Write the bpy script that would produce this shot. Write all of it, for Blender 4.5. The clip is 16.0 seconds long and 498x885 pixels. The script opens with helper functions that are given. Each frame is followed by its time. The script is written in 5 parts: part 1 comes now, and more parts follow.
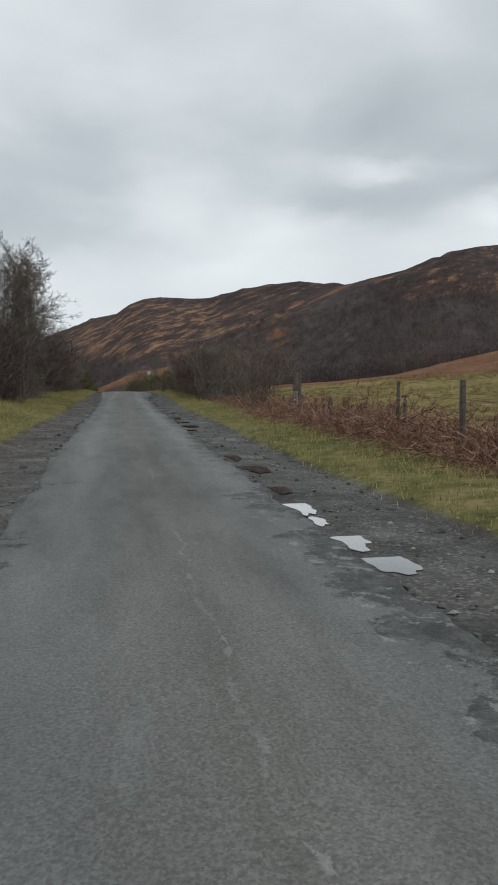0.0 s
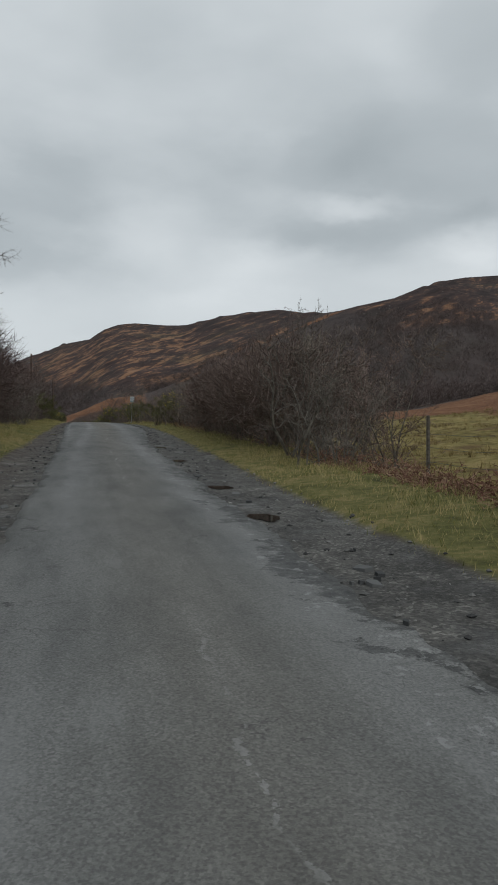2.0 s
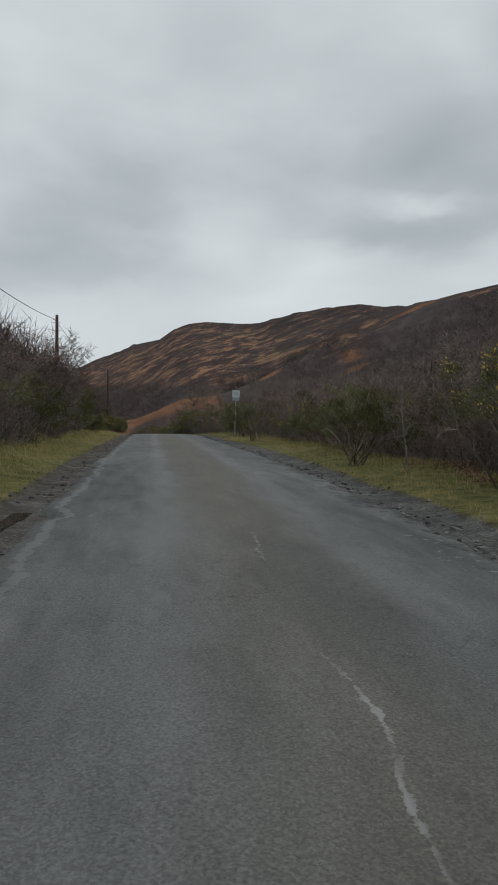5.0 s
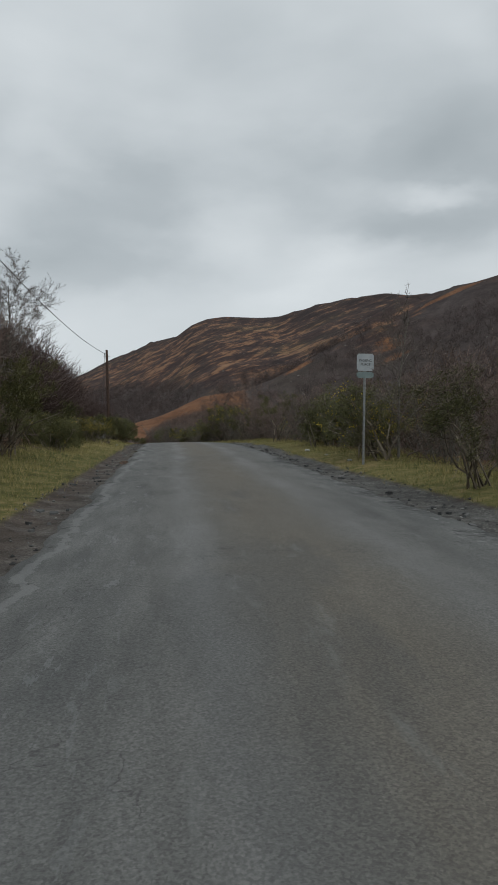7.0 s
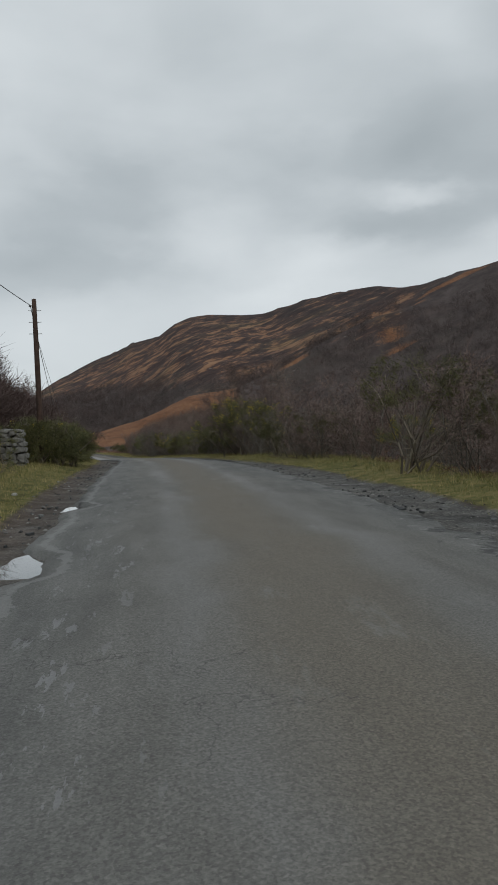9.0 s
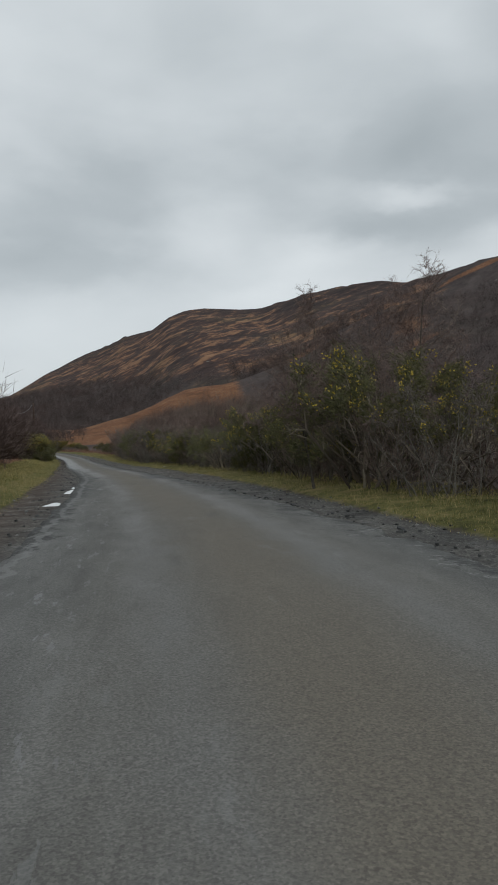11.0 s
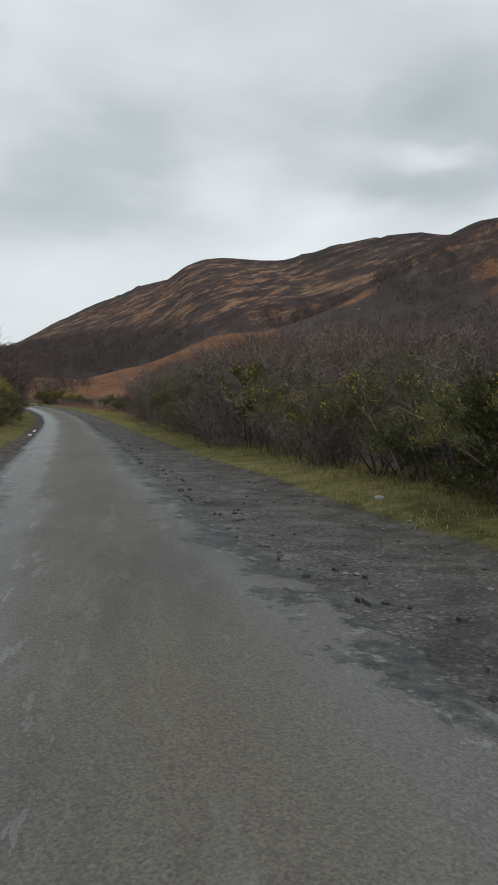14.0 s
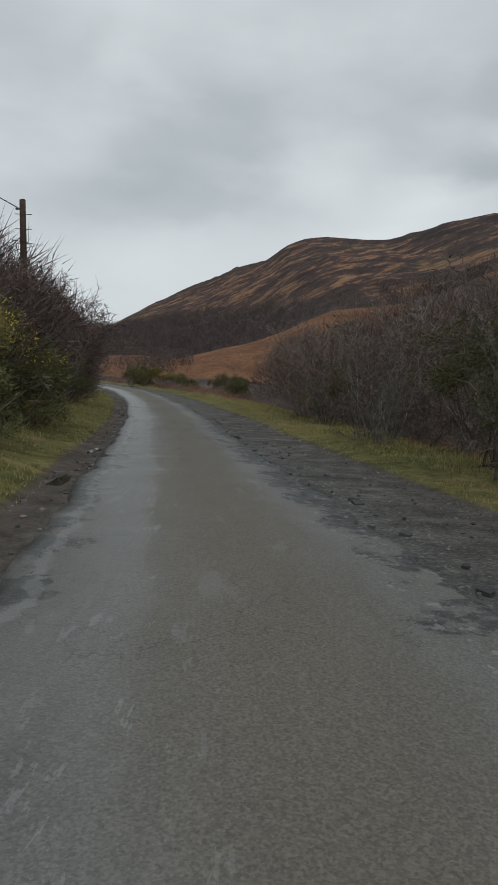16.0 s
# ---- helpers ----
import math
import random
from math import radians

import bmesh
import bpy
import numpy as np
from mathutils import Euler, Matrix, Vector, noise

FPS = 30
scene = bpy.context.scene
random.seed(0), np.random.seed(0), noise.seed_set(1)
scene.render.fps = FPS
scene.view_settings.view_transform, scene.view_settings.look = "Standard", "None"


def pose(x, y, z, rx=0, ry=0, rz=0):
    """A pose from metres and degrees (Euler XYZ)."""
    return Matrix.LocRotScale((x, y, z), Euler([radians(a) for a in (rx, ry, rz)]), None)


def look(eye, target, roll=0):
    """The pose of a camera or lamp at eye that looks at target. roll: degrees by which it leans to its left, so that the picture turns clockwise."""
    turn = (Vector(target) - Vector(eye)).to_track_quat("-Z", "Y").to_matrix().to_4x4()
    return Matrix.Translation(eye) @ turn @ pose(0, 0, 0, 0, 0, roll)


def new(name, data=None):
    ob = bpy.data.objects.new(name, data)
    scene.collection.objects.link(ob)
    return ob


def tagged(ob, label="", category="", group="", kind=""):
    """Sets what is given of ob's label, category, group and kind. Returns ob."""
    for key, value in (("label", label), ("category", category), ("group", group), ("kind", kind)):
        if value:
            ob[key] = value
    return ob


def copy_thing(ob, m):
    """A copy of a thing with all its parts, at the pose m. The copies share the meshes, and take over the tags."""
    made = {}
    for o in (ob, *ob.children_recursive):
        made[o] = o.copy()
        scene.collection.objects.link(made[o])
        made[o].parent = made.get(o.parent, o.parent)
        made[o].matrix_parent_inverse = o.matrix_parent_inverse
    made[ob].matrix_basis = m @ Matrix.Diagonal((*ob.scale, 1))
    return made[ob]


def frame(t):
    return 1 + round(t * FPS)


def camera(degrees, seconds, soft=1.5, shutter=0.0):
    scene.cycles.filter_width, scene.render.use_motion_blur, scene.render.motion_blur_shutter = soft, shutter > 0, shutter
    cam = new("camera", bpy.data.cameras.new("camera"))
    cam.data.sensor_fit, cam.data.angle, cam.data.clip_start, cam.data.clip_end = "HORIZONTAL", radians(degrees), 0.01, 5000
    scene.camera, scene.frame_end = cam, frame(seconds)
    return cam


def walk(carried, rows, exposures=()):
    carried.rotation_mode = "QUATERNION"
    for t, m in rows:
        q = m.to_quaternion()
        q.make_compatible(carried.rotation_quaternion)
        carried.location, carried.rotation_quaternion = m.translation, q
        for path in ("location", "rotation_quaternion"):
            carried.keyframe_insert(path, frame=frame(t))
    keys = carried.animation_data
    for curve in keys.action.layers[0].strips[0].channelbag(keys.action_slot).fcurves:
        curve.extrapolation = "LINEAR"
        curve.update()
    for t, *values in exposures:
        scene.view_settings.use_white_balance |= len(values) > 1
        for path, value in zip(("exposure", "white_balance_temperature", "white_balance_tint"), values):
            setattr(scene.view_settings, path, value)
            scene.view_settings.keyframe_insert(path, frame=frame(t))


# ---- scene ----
# camera: seconds, x, y, z, then degrees to the left, up, and lean to the right
cam = camera(38.0, 16.0, soft=1.7)
PATH = [
    (0.0, 0.0, 0.0, 0.0, -10.7, -4.0, 0.19),
    (0.5, -0.004, 5.697, 0.092, -11.17, -2.66, 0.46),
    (1.0, -0.008, 11.394, 0.195, -11.44, -2.46, -0.05),
    (1.5, 0.002, 17.084, 0.296, -12.45, -2.11, -0.3),
    (2.0, 0.022, 22.773, 0.39, -12.96, -1.63, -0.81),
    (2.5, 0.057, 28.466, 0.476, -13.13, -1.46, -1.42),
    (3.0, 0.092, 34.194, 0.584, -12.49, -1.36, -1.5),
    (3.5, 0.133, 39.937, 0.694, -9.72, -1.52, -1.5),
    (4.0, 0.169, 45.685, 0.803, -8.78, -1.54, -1.26),
    (4.5, 0.242, 51.4, 0.911, -8.23, -1.55, -0.83),
    (5.0, 0.345, 57.065, 1.014, -7.55, -1.6, -0.65),
    (5.2, 0.368, 59.339, 1.049, -7.27, -1.65, -0.59),
    (6.0, 0.362, 68.489, 1.159, -6.36, -1.88, -0.22),
    (6.5, 0.317, 74.215, 1.208, -6.09, -1.89, 0.12),
    (7.0, 0.261, 79.929, 1.246, -6.03, -1.84, 0.58),
    (7.3, 0.231, 83.343, 1.264, -6.08, -1.8, 0.92),
    (7.5, 0.215, 85.611, 1.275, -6.14, -1.77, 1.18),
    (8.0, 0.193, 91.284, 1.302, -6.45, -1.75, 1.41),
    (8.5, 0.219, 96.999, 1.322, -6.9, -1.7, 1.53),
    (9.0, 0.24, 102.755, 1.319, -7.22, -1.82, 1.86),
    (9.2, 0.241, 105.067, 1.309, -7.39, -1.8, 1.98),
    (9.6, 0.228, 109.697, 1.277, -7.63, -1.73, 1.85),
    (10.0, 0.192, 114.333, 1.226, -7.77, -1.68, 1.55),
    (10.5, 0.111, 120.134, 1.136, -7.86, -1.72, 1.15),
    (11.0, -0.015, 125.937, 1.014, -7.92, -1.95, 0.89),
    (11.3, -0.114, 129.417, 0.925, -7.97, -2.22, 0.79),
    (11.5, -0.19, 131.736, 0.86, -8.02, -2.47, 0.73),
    (12.0, -0.428, 137.533, 0.675, -7.98, -3.12, 0.61),
    (12.5, -0.758, 143.34, 0.464, -9.79, -3.21, 0.37),
    (13.0, -1.169, 149.147, 0.243, -10.32, -3.26, -0.11),
    (13.5, -1.651, 154.944, 0.007, -9.24, -3.39, -0.33),
    (14.0, -2.221, 160.722, -0.25, -7.28, -5.12, -1.45),
    (14.5, -2.908, 166.478, -0.522, -4.34, -7.07, -2.4),
    (15.0, -3.678, 172.211, -0.786, -1.88, -7.52, -2.93),
    (15.5, -4.499, 177.942, -1.05, -1.2, -7.26, -2.45),
    (16.0, -5.333, 183.666, -1.317, -0.2, -6.5, -2.64),
]


def heading(x, y, z, left, up, lean):
    a, b = radians(left), radians(up)
    way = Vector((-math.sin(a) * math.cos(b), math.cos(a) * math.cos(b), math.sin(b)))
    return look((x, y, z), Vector((x, y, z)) + way, -lean)


walk(cam, [(t, heading(*p)) for t, *p in PATH], exposures=[(0.0, 0.2), (0.6, 0.1), (1.0, -0.08), (1.6, -0.06), (5.0, -0.04), (11.0, 0.0), (12.5, 0.1), (13.6, 0.14), (14.4, 0.24), (15.1, 0.08), (16.0, 0.0)])


# ---- light ----
def node(tree, kind, inputs=None, operation="", use_clamp=False, blend_type="", layer_name=""):
    n = tree.nodes.new(kind)
    if operation:
        n.operation = operation
    if use_clamp:
        n.use_clamp = True
    if blend_type:
        n.data_type, n.blend_type = "RGBA", blend_type
    if layer_name:
        n.layer_name = layer_name
    for k, v in (inputs or {}).items():
        if isinstance(v, bpy.types.NodeSocket):
            tree.links.new(v, n.inputs[k])
        else:
            n.inputs[k].default_value = v
    return n


def ramp(tree, fac, stops):
    n = node(tree, "ShaderNodeValToRGB", {"Fac": fac})
    e = n.color_ramp.elements
    while len(e) < len(stops):
        e.new(0.5)
    for k, (p, c) in enumerate(stops):
        e[k].position, e[k].color = p, (*c, 1) if len(c) == 3 else c
    return n.outputs["Color"]


def mixc(tree, fac, a, b, blend="MIX"):
    n = node(tree, "ShaderNodeMix", blend_type=blend)
    for sock, v in ((n.inputs[0], fac), (n.inputs[6], a), (n.inputs[7], b)):
        if isinstance(v, bpy.types.NodeSocket):
            tree.links.new(v, sock)
        else:
            sock.default_value = (*v, 1) if isinstance(v, tuple) and len(v) == 3 else v
    return n.outputs[2]


def maths(tree, op, a, b=0.0, clamp=False):
    return node(tree, "ShaderNodeMath", {0: a, 1: b}, operation=op, use_clamp=clamp).outputs[0]


SUN_UP, SUN_TURN = radians(38), radians(160)
world = bpy.data.worlds.new("world")
scene.world = world
world.use_nodes = True
wt = world.node_tree
wt.nodes.clear()
sky = node(wt, "ShaderNodeTexSky")
sky.sky_type, sky.sun_disc, sky.sun_elevation, sky.sun_rotation = "NISHITA", False, SUN_UP, SUN_TURN
blue = node(wt, "ShaderNodeVectorMath", {0: sky.outputs[0], 1: (0.1, 0.1, 0.1)}, operation="MULTIPLY").outputs[0]
co = node(wt, "ShaderNodeTexCoord").outputs["Generated"]
sep = node(wt, "ShaderNodeSeparateXYZ", {0: co})
up = maths(wt, "MAXIMUM", sep.outputs[2], 0.0)
flat = node(wt, "ShaderNodeCombineXYZ", {0: sep.outputs[0], 1: sep.outputs[1], 2: maths(wt, "MULTIPLY", sep.outputs[2], 2.1)}).outputs[0]
soft_sky = node(wt, "ShaderNodeVectorMath", {0: flat, 1: (4.1, 2.3, 0.9)}, operation="ADD").outputs[0]
c1 = node(wt, "ShaderNodeTexNoise", {"Vector": soft_sky, "Scale": 4.2, "Detail": 5.0, "Roughness": 0.42, "Distortion": 0.15}).outputs["Fac"]
c2 = node(wt, "ShaderNodeTexNoise", {"Vector": soft_sky, "Scale": 1.9, "Detail": 3.0, "Roughness": 0.5}).outputs["Fac"]
warm = node(wt, "ShaderNodeSeparateColor", {"Color": node(wt, "ShaderNodeTexNoise", {"Vector": soft_sky, "Scale": 5.5, "Detail": 5.0, "Roughness": 0.55}).outputs["Color"]})
east = maths(wt, "ADD", maths(wt, "ARCTAN2", sep.outputs[0], sep.outputs[1]), maths(wt, "MULTIPLY", maths(wt, "SUBTRACT", warm.outputs[0], 0.5), 0.17))
rise = maths(wt, "ADD", maths(wt, "ARCSINE", sep.outputs[2]), maths(wt, "MULTIPLY", maths(wt, "SUBTRACT", warm.outputs[1], 0.5), 0.10))
cl = maths(wt, "ADD", maths(wt, "MULTIPLY", c1, 0.28), maths(wt, "ADD", maths(wt, "MULTIPLY", c2, 0.2), 0.268))
# banks of cloud over the hill: degrees east of north, degrees up, half widths, lighter or darker
for a, e, wa, we, much in ((-5.5, 12.3, 6.5, 1.7, -0.085), (-3.0, 17.0, 5.5, 2.2, -0.07), (13.5, 18.8, 8.0, 2.6, -0.06), (21.5, 20.2, 4.5, 2.0, -0.05), (19.2, 14.3, 5.0, 1.3, -0.085), (29.5, 15.2, 2.0, 1.2, -0.07), (29.0, 25.8, 6.0, 6.0, -0.05), (10.2, 9.2, 6.5, 2.2, 0.10), (22.5, 16.7, 4.0, 1.1, 0.10), (29.0, 12.0, 3.0, 1.4, 0.09), (4.6, 14.2, 4.0, 2.2, 0.05), (12.6, 12.6, 3.5, 1.4, 0.05), (5.5, 24.0, 9.0, 4.5, 0.035), (-10.5, 25.0, 7.0, 6.0, 0.06), (-7.0, 7.5, 5.0, 2.2, 0.04)):
    da = maths(wt, "DIVIDE", maths(wt, "SUBTRACT", east, radians(a)), radians(wa))
    de = maths(wt, "DIVIDE", maths(wt, "SUBTRACT", rise, radians(e)), radians(we))
    fall = maths(wt, "EXPONENT", maths(wt, "MULTIPLY", maths(wt, "ADD", maths(wt, "MULTIPLY", da, da), maths(wt, "MULTIPLY", de, de)), -1.0))
    cl = maths(wt, "ADD", cl, maths(wt, "MULTIPLY", fall, much))
cloud = ramp(wt, cl, [(0.35, (0.355, 0.40, 0.425)), (0.46, (0.45, 0.497, 0.525)), (0.53, (0.575, 0.622, 0.65)), (0.63, (0.72, 0.765, 0.79))])
# the cloud deck thins out towards the horizon and overhead
glow = ramp(wt, up, [(0.0, (1, 1, 1)), (0.10, (0.9, 0.9, 0.9)), (0.17, (0.35, 0.35, 0.35)), (0.24, (0.0, 0.0, 0.0)), (0.36, (0.1, 0.1, 0.1)), (0.5, (0.6, 0.6, 0.6)), (0.75, (0.85, 0.85, 0.85))])
cloud = mixc(wt, maths(wt, "MULTIPLY", glow, 0.62), cloud, (0.69, 0.74, 0.768))
deck = mixc(wt, 0.97, blue, cloud)
bg = node(wt, "ShaderNodeBackground", {"Color": deck, "Strength": 1.0})
wo = node(wt, "ShaderNodeOutputWorld", {"Surface": bg.outputs[0]})

sun = new("sun", bpy.data.lights.new("sun", "SUN"))
sun.data.energy, sun.data.angle, sun.data.color = 0.75, radians(40), (1.0, 0.97, 0.93)
sun.matrix_world = look((0, 0, 0), (-math.sin(SUN_TURN) * math.cos(SUN_UP), -math.cos(SUN_TURN) * math.cos(SUN_UP), -math.sin(SUN_UP)))


# ---- materials ----
def material(name, rough=0.9, spec=0.3):
    m = bpy.data.materials.new(name)
    m.use_nodes = True
    t = m.node_tree
    b = t.nodes["Principled BSDF"]
    b.inputs["Roughness"].default_value = rough
    b.inputs["Specular IOR Level"].default_value = spec
    return m, t, b


def noise_of(t, vec, scale, detail=4.0, rough=0.55):
    return node(t, "ShaderNodeTexNoise", {"Vector": vec, "Scale": scale, "Detail": detail, "Roughness": rough}).outputs["Fac"]


def bump(t, b, height, strength, dist):
    n = node(t, "ShaderNodeBump", {"Height": height, "Strength": strength, "Distance": dist})
    t.links.new(n.outputs[0], b.inputs["Normal"])


def mottled(name, dark, light, scale, rough=0.9, spec=0.25, grain=0.0, vary=0.25):
    """A material between two colours, by grain in the thing and by chance from thing to thing."""
    m, t, b = material(name, rough, spec)
    pos = node(t, "ShaderNodeNewGeometry").outputs["Position"]
    n = noise_of(t, pos, scale)
    c = ramp(t, n, [(0.3, dark), (0.7, light)])
    r = node(t, "ShaderNodeObjectInfo").outputs["Random"]
    c = mixc(t, maths(t, "MULTIPLY", r, vary), c, tuple(0.5 * v for v in dark))
    t.links.new(c, b.inputs["Base Color"])
    if grain:
        bump(t, b, noise_of(t, pos, scale * 5), 0.6, grain)
    return m


def islands(name, stops, rough=0.85, spec=0.2, through=0.0):
    """Blades, leaves and twigs: each takes a colour of its own."""
    m, t, b = material(name, rough, spec)
    r = node(t, "ShaderNodeNewGeometry").outputs["Random Per Island"]
    pos = node(t, "ShaderNodeNewGeometry").outputs["Position"]
    f = maths(t, "ADD", maths(t, "MULTIPLY", r, 0.55), maths(t, "MULTIPLY", noise_of(t, pos, 0.6, 3.0), 0.45))
    c = ramp(t, f, stops)
    t.links.new(c, b.inputs["Base Color"])
    return m


BARK = mottled("bark", (0.045, 0.038, 0.032), (0.15, 0.135, 0.115), 7.0, 0.95, 0.15, 0.01)
LICHEN_BARK = mottled("lichened_bark", (0.065, 0.058, 0.048), (0.19, 0.175, 0.15), 9.0, 0.9, 0.2, 0.01)
PALE_BARK = mottled("pale_bark", (0.08, 0.072, 0.06), (0.255, 0.24, 0.21), 9.0, 0.9, 0.2, 0.01)


def twig_material():
    """Wine-brown birch and heather twigs that turn grey with lichen here and there."""
    m, t, b = material("twig", 0.95, 0.1)
    pos = node(t, "ShaderNodeNewGeometry").outputs["Position"]
    own = node(t, "ShaderNodeNewGeometry").outputs["Random Per Island"]
    brown = ramp(t, maths(t, "ADD", maths(t, "MULTIPLY", own, 0.5), maths(t, "MULTIPLY", noise_of(t, pos, 0.7), 0.5)), [(0.25, (0.094, 0.067, 0.060)), (0.75, (0.23, 0.172, 0.15))])
    grey = ramp(t, own, [(0.0, (0.10, 0.09, 0.072)), (1.0, (0.265, 0.24, 0.195))])
    some = maths(t, "MULTIPLY", maths(t, "SUBTRACT", noise_of(t, pos, 0.28, 3.0), 0.50), 4.0, True)
    t.links.new(mixc(t, some, brown, grey), b.inputs["Base Color"])
    return m


def wood_material():
    """Far birch woods: dark shadows among the clumps put into the colour, some parts greyer or redder."""
    m, t, b = material("far_twigs", 0.95, 0.1)
    pos = node(t, "ShaderNodeNewGeometry").outputs["Position"]
    own = node(t, "ShaderNodeNewGeometry").outputs["Random Per Island"]
    c = ramp(t, own, [(0.2, (0.062, 0.049, 0.047)), (0.5, (0.118, 0.096, 0.09)), (0.85, (0.20, 0.168, 0.155))])
    # shade of rounded tree clumps, painted as darker twigs by noise
    clump_shade = maths(t, "MULTIPLY", maths(t, "SUBTRACT", noise_of(t, pos, 0.11, 3.0), 0.42), 5.0, True)
    c = mixc(t, maths(t, "MULTIPLY", clump_shade, 0.7), c, ramp(t, own, [(0.2, (0.034, 0.027, 0.027)), (0.85, (0.11, 0.088, 0.085))]))
    red = maths(t, "MULTIPLY", maths(t, "SUBTRACT", noise_of(t, pos, 0.035, 3.0), 0.53), 7.0, True)
    t.links.new(mixc(t, maths(t, "MULTIPLY", red, 0.5), c, (0.14, 0.092, 0.08)), b.inputs["Base Color"])
    return m


TWIG = twig_material()
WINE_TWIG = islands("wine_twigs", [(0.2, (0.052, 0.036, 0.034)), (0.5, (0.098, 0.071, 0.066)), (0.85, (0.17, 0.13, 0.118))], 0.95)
PALE_TWIG = mottled("pale_twig", (0.095, 0.078, 0.07), (0.21, 0.185, 0.16), 1.2, 0.95, 0.1, 0, 0.4)
GORSE = islands("gorse", [(0.2, (0.040, 0.046, 0.020)), (0.5, (0.090, 0.092, 0.040)), (0.8, (0.17, 0.16, 0.068))], 0.8)
GOLD_GORSE = islands("tipped_gorse", [(0.2, (0.05, 0.05, 0.02)), (0.5, (0.125, 0.115, 0.042)), (0.8, (0.30, 0.255, 0.075))], 0.8)
FLOWER = islands("flower", [(0.3, (0.40, 0.29, 0.03)), (0.7, (0.60, 0.46, 0.07))], 0.8)
DEADWOOD = islands("dead_stems", [(0.25, (0.06, 0.05, 0.04)), (0.55, (0.15, 0.125, 0.095)), (0.8, (0.32, 0.28, 0.22))], 0.9)
BLADE = islands("blades", [(0.25, (0.092, 0.104, 0.032)), (0.45, (0.21, 0.20, 0.07)), (0.66, (0.40, 0.325, 0.155))], 0.85)
STRAW = islands("straw", [(0.2, (0.09, 0.062, 0.028)), (0.5, (0.20, 0.155, 0.06)), (0.8, (0.34, 0.26, 0.12))], 0.9)
BRACKEN = islands("bracken", [(0.25, (0.09, 0.043, 0.03)), (0.5, (0.185, 0.096, 0.066)), (0.8, (0.38, 0.26, 0.185))], 0.9)
POST = mottled("weathered_wood", (0.06, 0.052, 0.044), (0.16, 0.145, 0.12), 14.0, 0.9, 0.2, 0.01, 0.35)
POLE = mottled("creosoted_wood", (0.045, 0.03, 0.024), (0.095, 0.06, 0.046), 6.0, 0.85, 0.25, 0.006)
STONE = islands("field_stone", [(0.25, (0.04, 0.039, 0.036)), (0.5, (0.085, 0.083, 0.077)), (0.75, (0.19, 0.187, 0.172))], 0.9)
STEEL = mottled("galvanised_steel", (0.2, 0.21, 0.21), (0.33, 0.34, 0.34), 20.0, 0.5, 0.5)
STEEL.node_tree.nodes["Principled BSDF"].inputs["Metallic"].default_value = 0.5
FAR_TWIG = wood_material()
WIRE = mottled("wire", (0.06, 0.06, 0.065), (0.10, 0.10, 0.10), 8.0, 0.6, 0.4)
PLATE = mottled("sign_white", (0.31, 0.35, 0.37), (0.41, 0.45, 0.47), 6.0, 0.45, 0.5)
PLATE_BACK = mottled("sign_green", (0.12, 0.17, 0.17), (0.2, 0.26, 0.26), 6.0, 0.5, 0.5)
LETTER = mottled("sign_black", (0.02, 0.02, 0.02), (0.05, 0.05, 0.05), 30.0, 0.6, 0.3)


